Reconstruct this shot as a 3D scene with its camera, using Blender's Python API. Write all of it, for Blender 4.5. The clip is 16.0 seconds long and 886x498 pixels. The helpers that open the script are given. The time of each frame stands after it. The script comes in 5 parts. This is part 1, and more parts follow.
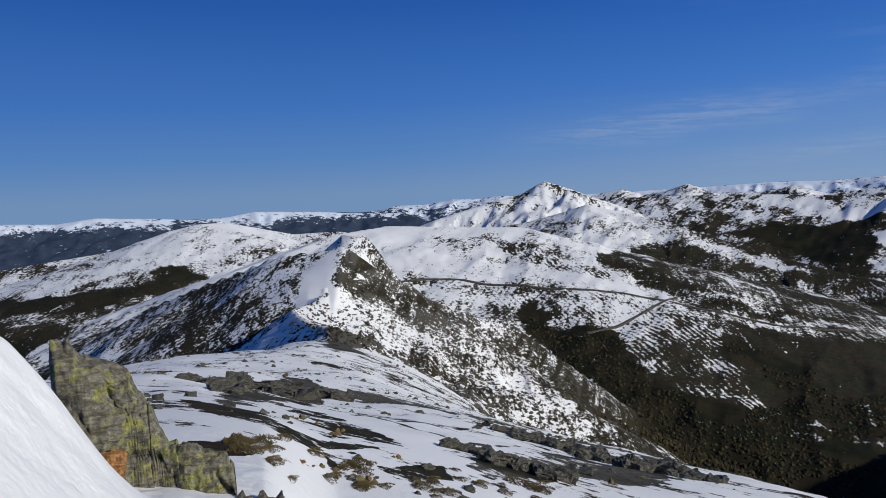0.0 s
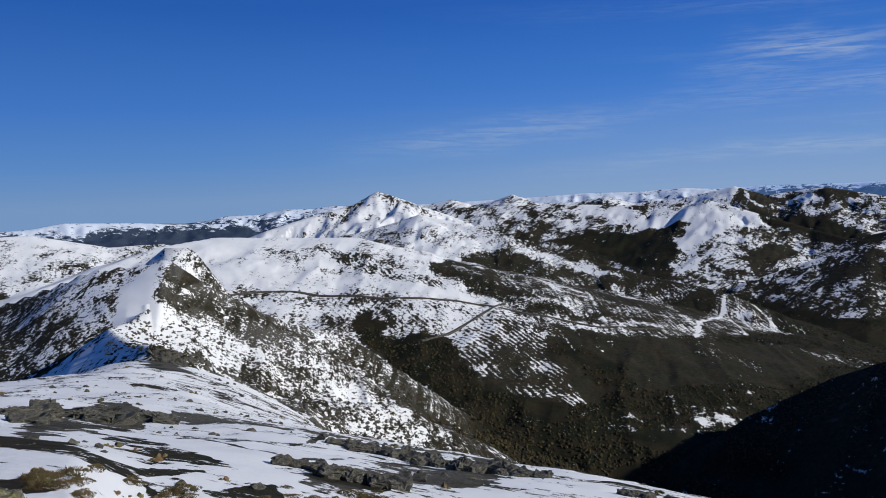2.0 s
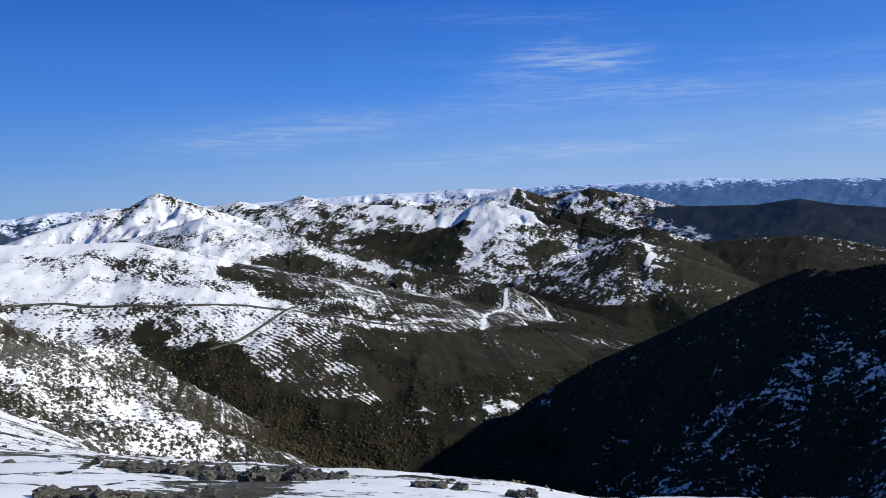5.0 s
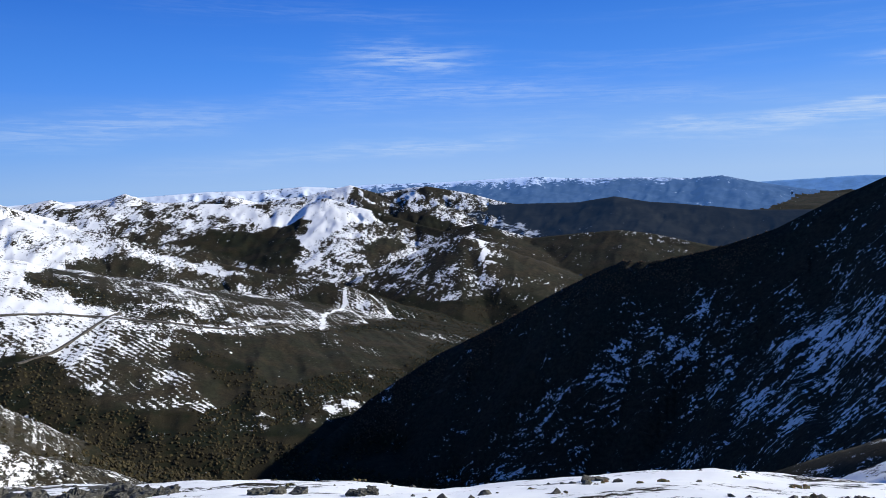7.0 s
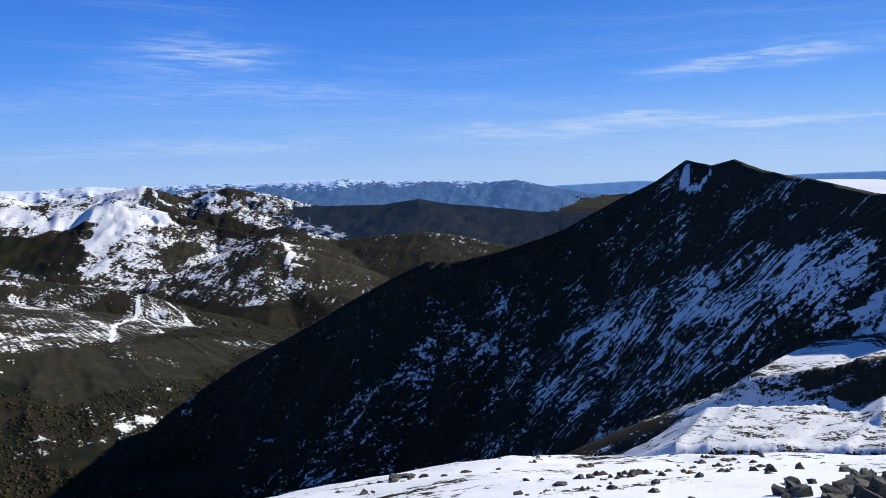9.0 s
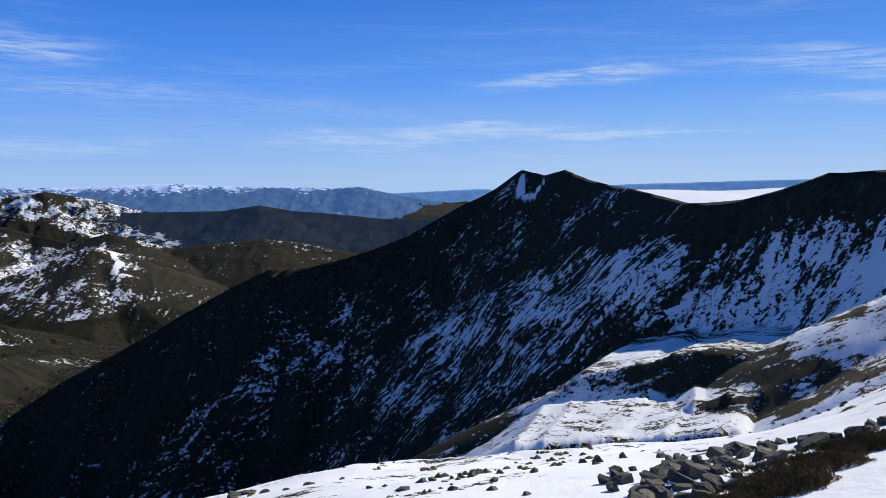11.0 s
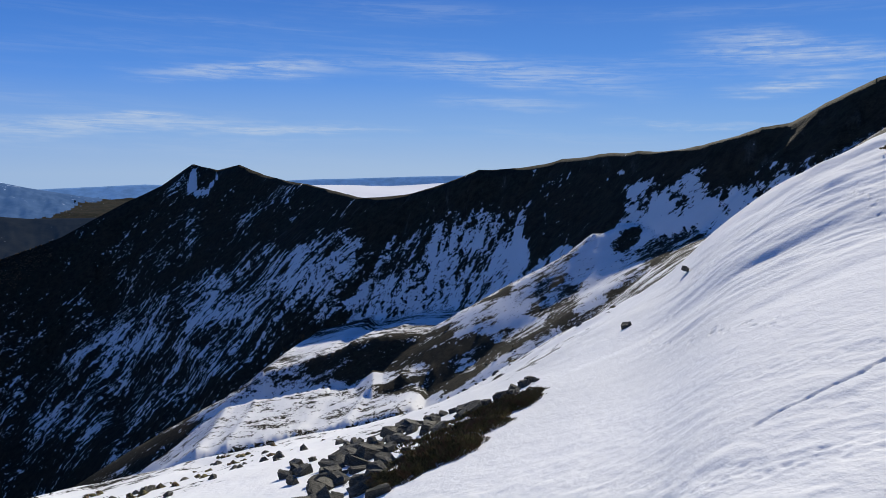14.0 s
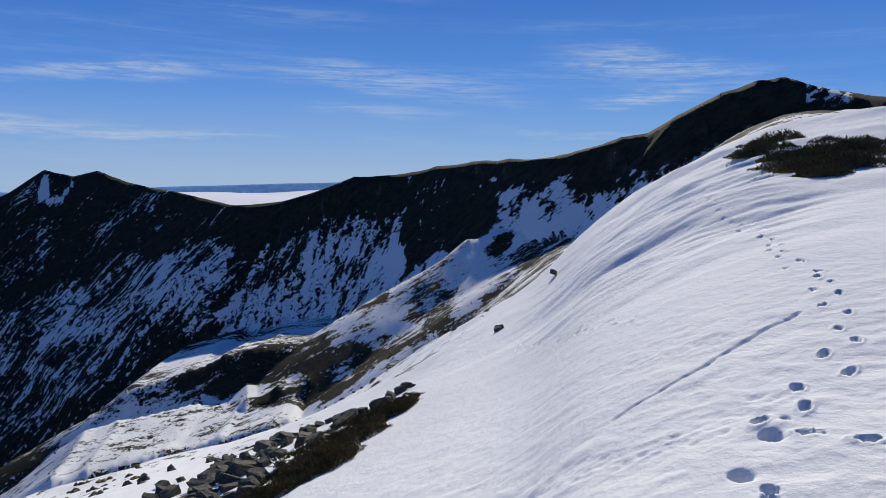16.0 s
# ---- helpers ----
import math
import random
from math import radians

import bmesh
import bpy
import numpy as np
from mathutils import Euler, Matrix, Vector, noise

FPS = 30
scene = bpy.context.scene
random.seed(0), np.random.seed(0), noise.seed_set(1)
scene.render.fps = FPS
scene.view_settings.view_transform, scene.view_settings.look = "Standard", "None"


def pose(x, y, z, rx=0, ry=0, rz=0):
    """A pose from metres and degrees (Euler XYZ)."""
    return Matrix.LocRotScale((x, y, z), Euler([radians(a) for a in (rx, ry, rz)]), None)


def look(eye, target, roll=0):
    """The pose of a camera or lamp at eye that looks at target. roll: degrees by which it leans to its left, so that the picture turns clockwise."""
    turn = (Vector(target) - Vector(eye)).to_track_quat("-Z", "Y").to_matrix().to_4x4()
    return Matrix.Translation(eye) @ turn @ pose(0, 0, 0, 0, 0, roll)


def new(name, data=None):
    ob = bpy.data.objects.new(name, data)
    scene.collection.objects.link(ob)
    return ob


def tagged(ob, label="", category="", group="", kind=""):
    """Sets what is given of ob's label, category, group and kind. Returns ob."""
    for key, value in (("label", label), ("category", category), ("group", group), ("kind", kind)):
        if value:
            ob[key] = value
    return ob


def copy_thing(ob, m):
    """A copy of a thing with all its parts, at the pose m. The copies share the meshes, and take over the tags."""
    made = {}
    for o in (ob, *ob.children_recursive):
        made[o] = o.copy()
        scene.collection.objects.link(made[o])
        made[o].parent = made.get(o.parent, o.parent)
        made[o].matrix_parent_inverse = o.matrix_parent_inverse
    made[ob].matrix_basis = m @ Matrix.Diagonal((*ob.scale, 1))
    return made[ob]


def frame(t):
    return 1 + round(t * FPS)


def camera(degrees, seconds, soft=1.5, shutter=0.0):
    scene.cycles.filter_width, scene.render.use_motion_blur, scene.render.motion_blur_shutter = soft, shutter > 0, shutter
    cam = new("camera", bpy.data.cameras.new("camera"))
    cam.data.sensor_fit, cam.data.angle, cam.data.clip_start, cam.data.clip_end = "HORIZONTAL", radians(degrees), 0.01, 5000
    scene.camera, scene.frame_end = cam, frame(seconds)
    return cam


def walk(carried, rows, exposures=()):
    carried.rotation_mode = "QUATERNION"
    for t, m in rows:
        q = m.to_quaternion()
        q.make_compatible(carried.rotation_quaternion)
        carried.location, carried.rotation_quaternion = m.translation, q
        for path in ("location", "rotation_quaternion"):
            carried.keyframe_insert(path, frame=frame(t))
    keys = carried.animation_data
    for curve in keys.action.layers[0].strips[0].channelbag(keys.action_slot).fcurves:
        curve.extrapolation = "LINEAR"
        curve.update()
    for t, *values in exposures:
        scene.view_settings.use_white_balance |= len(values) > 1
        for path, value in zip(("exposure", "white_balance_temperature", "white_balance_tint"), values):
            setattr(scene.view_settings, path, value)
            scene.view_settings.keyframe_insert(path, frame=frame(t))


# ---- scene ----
import colorsys
import functools

# ---------------------------------------------------------------- camera
EYE, ARM = 1.7, 0.55        # eye above the snow underfoot; the camera swings at arm's length
cam = camera(62.45, 16.0, soft=0.7)
ROWS = [  # seconds, heading (degrees clockwise), tilt, lean, turn
    (0.0, 0.00, 85.451, 2.361, -0.188),
    (0.5, 3.56, 85.315, 2.307, -3.750),
    (1.0, 6.88, 85.290, 2.308, -7.068),
    (1.5, 9.98, 85.417, 2.200, -10.158),
    (2.0, 13.02, 85.731, 2.225, -13.184),
    (2.5, 15.88, 85.580, 2.132, -16.042),
    (3.0, 18.22, 85.300, 2.356, -18.413),
    (3.5, 20.30, 85.207, 2.111, -20.482),
    (4.0, 22.89, 85.232, 2.160, -23.069),
    (4.5, 26.11, 85.213, 2.240, -26.298),
    (7.0, 41.90, 84.509, 2.177, -42.107),
    (7.5, 45.87, 84.390, 1.839, -46.053),
    (8.0, 49.98, 84.380, 1.457, -50.120),
    (8.5, 53.75, 84.221, 1.414, -53.897),
    (9.0, 57.02, 84.199, 1.452, -57.164),
    (11.5, 73.40, 84.479, 0.612, -73.459),
    (12.0, 78.14, 84.326, 0.572, -78.197),
    (12.5, 82.54, 84.225, 0.395, -82.576),
    (13.0, 86.78, 84.119, 0.471, -86.832),
    (13.5, 90.72, 83.949, 0.343, -90.754),
    (14.0, 94.21, 83.938, 0.332, -94.244),
    (14.5, 96.73, 84.006, 0.347, -96.763),
    (15.0, 99.26, 84.011, 0.595, -99.318),
    (15.5, 101.25, 84.112, 0.241, -101.278),
    (16.0, 103.92, 84.424, 0.233, -103.938),
]

def eye_at(heading):
    a = radians(heading)
    return ARM * math.sin(a), ARM * (math.cos(a) - 1.0), EYE


EXPOSURES = [(t, stops, kelvin, 10) for t, stops, kelvin in ((0.0, -0.18, 6250), (1.5, -0.1, 6200), (3.5, 0.14, 6100), (4.5, 0.25, 6100), (7.0, 0.52, 6100), (9.0, 0.58, 6250), (12.5, 0.46, 6450), (14.5, 0.28, 6550), (16.0, 0.22, 6550))]
walk(cam, [(t, pose(*eye_at(az), rx, ry, rz)) for t, az, rx, ry, rz in ROWS], EXPOSURES)

# ---------------------------------------------------------------- sky and sun
SUN_AZ, SUN_EL = 116.0, 25.0     # compass degrees clockwise from +y, degrees up


def link(tree, a, b):
    tree.links.new(a, b)


def node(tree, kind, **values):
    n = tree.nodes.new(kind)
    for key, value in values.items():
        n.inputs[key].default_value = value
    return n


def mathn(tree, op, a, b=None, c=None, clamp=False):
    n = tree.nodes.new("ShaderNodeMath")
    n.operation, n.use_clamp = op, clamp
    for i, v in enumerate((a, b, c)):
        if v is None:
            continue
        if isinstance(v, (int, float)):
            n.inputs[i].default_value = v
        else:
            link(tree, v, n.inputs[i])
    return n.outputs[0]


def mixc(tree, fac, a, b, mode="MIX"):
    n = tree.nodes.new("ShaderNodeMix")
    n.data_type, n.blend_type = "RGBA", mode
    for i, v in ((0, fac), (6, a), (7, b)):
        if isinstance(v, (int, float)):
            n.inputs[i].default_value = v
        elif isinstance(v, tuple):
            n.inputs[i].default_value = (*v, 1.0)
        else:
            link(tree, v, n.inputs[i])
    return n.outputs[2]


def ramp(tree, v, lo, hi, a=0.0, b=1.0, smooth=True):
    n = tree.nodes.new("ShaderNodeMapRange")
    n.interpolation_type = "SMOOTHSTEP" if smooth else "LINEAR"
    link(tree, v, n.inputs[0])
    for i, value in enumerate((lo, hi, a, b)):
        if isinstance(value, (int, float)):
            n.inputs[i + 1].default_value = value
        else:
            link(tree, value, n.inputs[i + 1])
    return n.outputs[0]


def scaled(tree, vec, x, y, z, rz=0.0):
    n = tree.nodes.new("ShaderNodeMapping")
    n.inputs["Scale"].default_value = (x, y, z)
    n.inputs["Rotation"].default_value = (0, 0, rz)
    link(tree, vec, n.inputs["Vector"])
    return n.outputs[0]


def noisen(tree, vec, scale, detail=4.0, rough=0.55, distort=0.0):
    n = node(tree, "ShaderNodeTexNoise", Scale=scale, Detail=detail, Roughness=rough, Distortion=distort)
    link(tree, vec, n.inputs["Vector"])
    return n.outputs["Fac"]


world = bpy.data.worlds.new("winter_sky")
scene.world = world
world.use_nodes = True
wt = world.node_tree
wt.nodes.clear()
sky = wt.nodes.new("ShaderNodeTexSky")
sky.sky_type, sky.sun_disc = "NISHITA", False
sky.sun_elevation, sky.sun_rotation = radians(SUN_EL), radians(SUN_AZ)
sky.altitude, sky.air_density, sky.dust_density, sky.ozone_density = 1900, 1.0, 0.3, 2.0
tc = wt.nodes.new("ShaderNodeTexCoord")
sep = wt.nodes.new("ShaderNodeSeparateXYZ")
link(wt, tc.outputs["Generated"], sep.inputs[0])
bearing = mathn(wt, "MULTIPLY", mathn(wt, "ARCTAN2", sep.outputs[0], sep.outputs[1]), 57.2958)
rise = mathn(wt, "MULTIPLY", mathn(wt, "ARCSINE", sep.outputs[2]), 57.2958)
# high thin cirrus, combed out by the wind into nearly level bands
dome = wt.nodes.new("ShaderNodeCombineXYZ")
link(wt, bearing, dome.inputs[0])
link(wt, mathn(wt, "ADD", rise, mathn(wt, "MULTIPLY", bearing, 0.03)), dome.inputs[1])
fibres = noisen(wt, scaled(wt, dome.outputs[0], 0.16, 2.6, 1, radians(5)), 1.0, 8.0, 0.64, 0.9)
comb = noisen(wt, scaled(wt, dome.outputs[0], 0.55, 3.0, 1, radians(-24)), 1.0, 7.0, 0.62, 0.6)
sway = mathn(wt, "MULTIPLY", mathn(wt, "SUBTRACT", noisen(wt, scaled(wt, dome.outputs[0], 0.13, 0.5, 1), 1.0, 4.0, 0.55), 0.5), 2.2)
banks = noisen(wt, scaled(wt, dome.outputs[0], 0.028, 0.42, 1), 1.0, 4.0, 0.5, 0.3)
# bands: bearing and rise of both ends, half width in degrees, thickness
BANDS = [(5.4, 3.4, 31.0, 5.6, 0.8, 0.45),
         (18.0, 0.9, 31.0, 1.7, 0.5, 0.25),
         (35.0, 9.8, 45.2, 8.9, 0.75, 0.75),
         (31.7, 8.0, 41.9, 8.0, 0.5, 0.35),
         (24.3, 1.9, 53.6, 2.9, 0.5, 0.55),
         (53.6, 2.9, 79.9, 3.6, 0.55, 0.8),
         (70.8, 2.9, 88.1, 3.5, 0.35, 0.55),
         (70.8, 7.1, 88.0, 8.0, 0.5, 0.5),
         (26.5, 5.9, 54.6, 6.9, 0.7, 0.3),
         (88.9, 8.2, 111.5, 6.1, 0.65, 0.65),
         (71.1, 7.0, 88.9, 7.9, 0.45, 0.35),
         (64.6, 3.9, 81.3, 3.9, 0.3, 0.4),
         (76.5, 3.0, 92.2, 3.2, 0.25, 0.6),
         (93.1, 5.3, 105.3, 4.9, 0.3, 0.45),
         (107.0, 3.5, 119.4, 3.0, 0.22, 0.6),
         (112.3, 9.1, 127.5, 7.1, 0.75, 0.85),
         (115.5, 5.6, 122.2, 6.2, 0.32, 1.0)]
veil = mathn(wt, "MULTIPLY", ramp(wt, banks, 0.46, 0.75, 0.0, 0.26), ramp(wt, bearing, -5, 60))
for a0, e0, a1, e1, wide, thick in BANDS:
    line = ramp(wt, bearing, a0, a1, e0, e1, False)
    off = mathn(wt, "ABSOLUTE", mathn(wt, "SUBTRACT", mathn(wt, "ADD", rise, sway), line))
    body = mathn(wt, "MULTIPLY", ramp(wt, off, wide * 2.2, 0.0, 0.0, thick * 0.95), mathn(wt, "MULTIPLY", ramp(wt, bearing, a0 - 2.5, a0 + (a1 - a0) * 0.4), ramp(wt, bearing, a1 + 2.5, a1 - (a1 - a0) * 0.45)))
    veil = mathn(wt, "ADD", veil, body)
grainy = mathn(wt, "ADD", mathn(wt, "MULTIPLY", fibres, 0.7), mathn(wt, "MULTIPLY", comb, 0.3))
veil = mathn(wt, "MULTIPLY", veil, ramp(wt, grainy, 0.38, 0.64, 0.10, 1.0), None, True)
veil = mathn(wt, "MULTIPLY", veil, mathn(wt, "MULTIPLY", ramp(wt, rise, 0.5, 2.5, 0.2, 1.0), ramp(wt, rise, 24, 13)))
toward = mathn(wt, "ADD", mathn(wt, "MULTIPLY", sep.outputs[0], 0.90), mathn(wt, "MULTIPLY", sep.outputs[1], 0.42))
haze = mathn(wt, "MULTIPLY", ramp(wt, toward, 0.3, 1.0, 0.0, 0.28), ramp(wt, sep.outputs[2], 0.16, 0.0, 0.0, 1.0))
# the deep winter blue, paling towards the horizon
fade = wt.nodes.new("ShaderNodeValToRGB")
link(wt, sep.outputs[2], fade.inputs[0])
SKY_RAMP = ((0, (0.189, 0.31, 0.507)), (0.05, (0.106, 0.248, 0.532)), (0.12, (0.0512, 0.177, 0.519)), (0.24, (0.02, 0.102, 0.399)), (0.36, (0.017, 0.082, 0.31)), (0.55, (0.012, 0.055, 0.21)), (1, (0.008, 0.036, 0.14)))
ordered = sorted(SKY_RAMP)
for pos, _ in ordered[1:-1]:
    fade.color_ramp.elements.new(pos)
for k, (pos, col) in enumerate(ordered):
    fade.color_ramp.elements[k].position = pos
    fade.color_ramp.elements[k].color = (*col, 1)
glare = mixc(wt, 1.0, mixc(wt, 1.0, sky.outputs[0], (0.033, 0.047, 0.066), "MULTIPLY"), (0.10, 0.16, 0.30), "DARKEN")
blue = mixc(wt, 0.90, glare, fade.outputs[0])
# darkest a quarter turn from the sun, brightening towards it
toward_sun = mathn(wt, "ADD", mathn(wt, "MULTIPLY", sep.outputs[0], math.sin(radians(SUN_AZ))), mathn(wt, "MULTIPLY", sep.outputs[1], math.cos(radians(SUN_AZ))))
glow = mathn(wt, "ADD", ramp(wt, toward_sun, -0.7, 0.3, 1.05, 1.20), ramp(wt, toward_sun, 0.4, 1.0, 0.0, 0.14))
blue = mixc(wt, 1.0, mixc(wt, 1.0, blue, glow, "MULTIPLY"), mixc(wt, ramp(wt, toward_sun, 0.3, 1.0), (1.0, 1.0, 1.0), (1.14, 1.03, 0.92)), "MULTIPLY")
cloudy = mixc(wt, mathn(wt, "MULTIPLY", veil, 0.80), mixc(wt, haze, blue, (0.34, 0.415, 0.535)), (0.425, 0.50, 0.60))
back = node(wt, "ShaderNodeBackground", Strength=1.0)
link(wt, cloudy, back.inputs[0])
wout = wt.nodes.new("ShaderNodeOutputWorld")
link(wt, back.outputs[0], wout.inputs[0])

sun = new("sun", bpy.data.lights.new("sun", "SUN"))
sun.data.energy, sun.data.angle, sun.data.color = 4.1, radians(0.53), (1.0, 0.945, 0.82)
sun.matrix_world = look((0, 0, 60), (-60 * math.sin(radians(SUN_AZ)), -60 * math.cos(radians(SUN_AZ)), 60 - 60 * math.tan(radians(SUN_EL))))


# ---------------------------------------------------------------- materials
def material(name):
    m = bpy.data.materials.new(name)
    m.use_nodes = True
    t = m.node_tree
    return m, t, t.nodes["Principled BSDF"]


def bumped(tree, bsdf, height, strength, distance):
    b = node(tree, "ShaderNodeBump", Strength=strength, Distance=distance)
    link(tree, height, b.inputs["Height"])
    link(tree, b.outputs[0], bsdf.inputs["Normal"])


def land_material(name, grain, streak, long, soft, mix=(0.45, 0.38, 0.17), ripple=0.0, rough=0.72, dotted=4.5):
    """Snow lying in patches over heath, scree and rock. The mesh carries how much snow lies (R), how rocky (G), how wooded (B) the land is."""
    m, t, bsdf = material(name)
    where = t.nodes.new("ShaderNodeTexCoord").outputs["Object"]
    land = t.nodes.new("ShaderNodeAttribute")
    land.attribute_name = "land"
    flow = t.nodes.new("ShaderNodeAttribute")
    flow.attribute_name = "flow"
    parts = t.nodes.new("ShaderNodeSeparateColor")
    link(t, land.outputs["Color"], parts.inputs[0])
    cover, rocky, wooded = parts.outputs[0], parts.outputs[1], parts.outputs[2]
    speck = noisen(t, where, grain, 9.0, rough)
    runs = noisen(t, scaled(t, flow.outputs["Vector"], streak, streak * long, 0), 1.0, 7.0, 0.60, 0.4)
    broad = noisen(t, where, grain * 0.16, 4.0, 0.55)
    dots = noisen(t, where, grain * dotted, 4.0, 0.7)
    v = mathn(t, "ADD", mathn(t, "MULTIPLY", speck, mix[0]), mathn(t, "ADD", mathn(t, "MULTIPLY", runs, mix[1]), mathn(t, "MULTIPLY", broad, mix[2])))
    v = mathn(t, "ADD", v, mathn(t, "MULTIPLY", mathn(t, "SUBTRACT", dots, 0.5), 0.22))
    # old plough terraces hold the snow in lines
    spot = t.nodes.new("ShaderNodeSeparateXYZ")
    link(t, where, spot.inputs[0])
    across = mathn(t, "ADD", mathn(t, "MULTIPLY", spot.outputs[0], 0.955), mathn(t, "ADD", mathn(t, "MULTIPLY", spot.outputs[1], 0.30), mathn(t, "MULTIPLY", noisen(t, where, 0.012, 4.0, 0.6), 34.0)))
    lines = mathn(t, "MULTIPLY", mathn(t, "SINE", mathn(t, "MULTIPLY", across, 0.60)), mathn(t, "MULTIPLY", land.outputs["Alpha"], 0.040))
    v = mathn(t, "ADD", v, lines)
    bar = ramp(t, cover, 0.0, 1.0, 0.65, 0.36, False)
    snow = ramp(t, mathn(t, "SUBTRACT", v, bar), -soft, soft)
    # bare ground
    fine = noisen(t, where, grain * 7, 7.0, 0.75)
    heath = mixc(t, ramp(t, mathn(t, "ADD", mathn(t, "MULTIPLY", fine, 0.5), mathn(t, "MULTIPLY", speck, 0.5)), 0.36, 0.62), (0.013, 0.012, 0.009), mixc(t, ramp(t, broad, 0.4, 0.6), (0.052, 0.042, 0.025), (0.042, 0.041, 0.025)))
    rock = mixc(t, ramp(t, fine, 0.3, 0.7), (0.0273, 0.0262, 0.0218), (0.136, 0.127, 0.107))
    wood = mixc(t, ramp(t, fine, 0.3, 0.7), (0.006, 0.007, 0.004), mixc(t, ramp(t, broad, 0.42, 0.58), (0.036, 0.029, 0.0155), (0.014, 0.017, 0.008)))
    bare = mixc(t, ramp(t, mathn(t, "ADD", rocky, mathn(t, "MULTIPLY", mathn(t, "SUBTRACT", runs, 0.5), 1.6)), 0.35, 0.65), heath, rock)
    bare = mixc(t, wooded, bare, wood)
    white = mixc(t, ramp(t, broad, 0.35, 0.65), (0.79, 0.79, 0.785), (0.85, 0.85, 0.845))
    link(t, mixc(t, snow, bare, white), bsdf.inputs["Base Color"])
    bsdf.inputs["Roughness"].default_value = 0.95
    bsdf.inputs["Specular IOR Level"].default_value = 0.08
    relief = mathn(t, "ADD", mathn(t, "MULTIPLY", mathn(t, "SUBTRACT", 1.0, snow), fine), mathn(t, "ADD", mathn(t, "MULTIPLY", snow, 0.9), mathn(t, "MULTIPLY", speck, 0.35)))
    if ripple:
        cups = noisen(t, where, 5.0, 4.0, 0.62)
        dunes = noisen(t, scaled(t, where, 0.9, 1.3, 0, 0.4), 1.0, 4.0, 0.55)
        relief = mathn(t, "ADD", relief, mathn(t, "ADD", mathn(t, "MULTIPLY", cups, ripple), mathn(t, "MULTIPLY", dunes, 1.6 * ripple)))
    bumped(t, bsdf, relief, 0.6, min(0.08 / grain, 0.4))
    return m


LAND_NEAR = land_material("patchy_snow_near", 0.50, 0.17, 0.42, 0.010, (0.40, 0.43, 0.17), 0.26, 0.72, 3.0)
LAND_FAR = land_material("patchy_snow_slopes", 0.15, 0.10, 0.30, 0.024, (0.47, 0.31, 0.22), rough=0.70, dotted=2.3)
LAND_HIGH = land_material("patchy_snow_peaks", 0.075, 0.055, 0.28, 0.022, (0.45, 0.35, 0.20), rough=0.70, dotted=2.4)
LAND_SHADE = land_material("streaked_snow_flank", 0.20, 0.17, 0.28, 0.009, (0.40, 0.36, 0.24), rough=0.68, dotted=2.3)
LAND_SPECKLED = land_material("speckled_snow_slopes", 0.30, 0.16, 0.35, 0.010, (0.50, 0.28, 0.22), rough=0.70, dotted=2.2)


def haze_tinted_material(name, low, high, glow, strength):
    """Ranges on the horizon, so far off that they serve as a backdrop. Aerial haze is painted into their colours and
    emission.
    """
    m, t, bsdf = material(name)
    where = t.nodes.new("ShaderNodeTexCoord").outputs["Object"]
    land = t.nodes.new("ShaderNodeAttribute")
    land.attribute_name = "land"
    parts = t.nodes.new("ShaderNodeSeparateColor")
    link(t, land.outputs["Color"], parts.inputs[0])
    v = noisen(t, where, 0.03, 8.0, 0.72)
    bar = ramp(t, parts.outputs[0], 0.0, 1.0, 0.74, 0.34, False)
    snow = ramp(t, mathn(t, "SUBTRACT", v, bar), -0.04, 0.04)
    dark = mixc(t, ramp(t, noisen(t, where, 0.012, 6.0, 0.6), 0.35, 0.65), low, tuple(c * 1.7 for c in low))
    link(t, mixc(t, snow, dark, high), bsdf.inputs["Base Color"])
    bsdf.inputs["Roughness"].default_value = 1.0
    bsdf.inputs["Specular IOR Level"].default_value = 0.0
    # blue emission stands in for the haze in front of the range
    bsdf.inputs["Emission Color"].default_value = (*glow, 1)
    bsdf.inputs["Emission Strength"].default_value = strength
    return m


# bluish base colours and a blue glow imitate haze, more of it farther off
FAR_WHITE = haze_tinted_material("haze_tinted_snowy_range", (0.025, 0.03, 0.04), (0.72, 0.77, 0.84), (0.10, 0.22, 0.50), 0.075)
FAR_BLUE = haze_tinted_material("haze_tinted_range", (0.03, 0.045, 0.07), (0.56, 0.64, 0.76), (0.10, 0.24, 0.58), 0.26)
FAR_DARK = haze_tinted_material("haze_tinted_heath_hills", (0.014, 0.014, 0.012), (0.5, 0.52, 0.55), (0.05, 0.12, 0.28), 0.085)
FAR_HAZE = haze_tinted_material("haze_tinted_hills", (0.08, 0.14, 0.24), (0.3, 0.4, 0.5), (0.16, 0.36, 0.78), 0.24)


# ---------------------------------------------------------------- the lie of the land
def hash2(ix, iy, seed):
    h = (ix.astype(np.int64) * 374761393 + iy.astype(np.int64) * 668265263 + seed * 974711) & 0xFFFFFFFF
    h = ((h ^ (h >> 13)) * 1274126177) & 0xFFFFFFFF
    return ((h ^ (h >> 16)) & 0xFFFF).astype(np.float32) / 65535.0


def vnoise(x, y, seed):
    ix, iy = np.floor(x), np.floor(y)
    fx, fy = (x - ix).astype(np.float32), (y - iy).astype(np.float32)
    fx, fy = fx * fx * (3 - 2 * fx), fy * fy * (3 - 2 * fy)
    a, b = hash2(ix, iy, seed), hash2(ix + 1, iy, seed)
    c, d = hash2(ix, iy + 1, seed), hash2(ix + 1, iy + 1, seed)
    return (a + (b - a) * fx) * (1 - fy) + (c + (d - c) * fx) * fy - 0.5


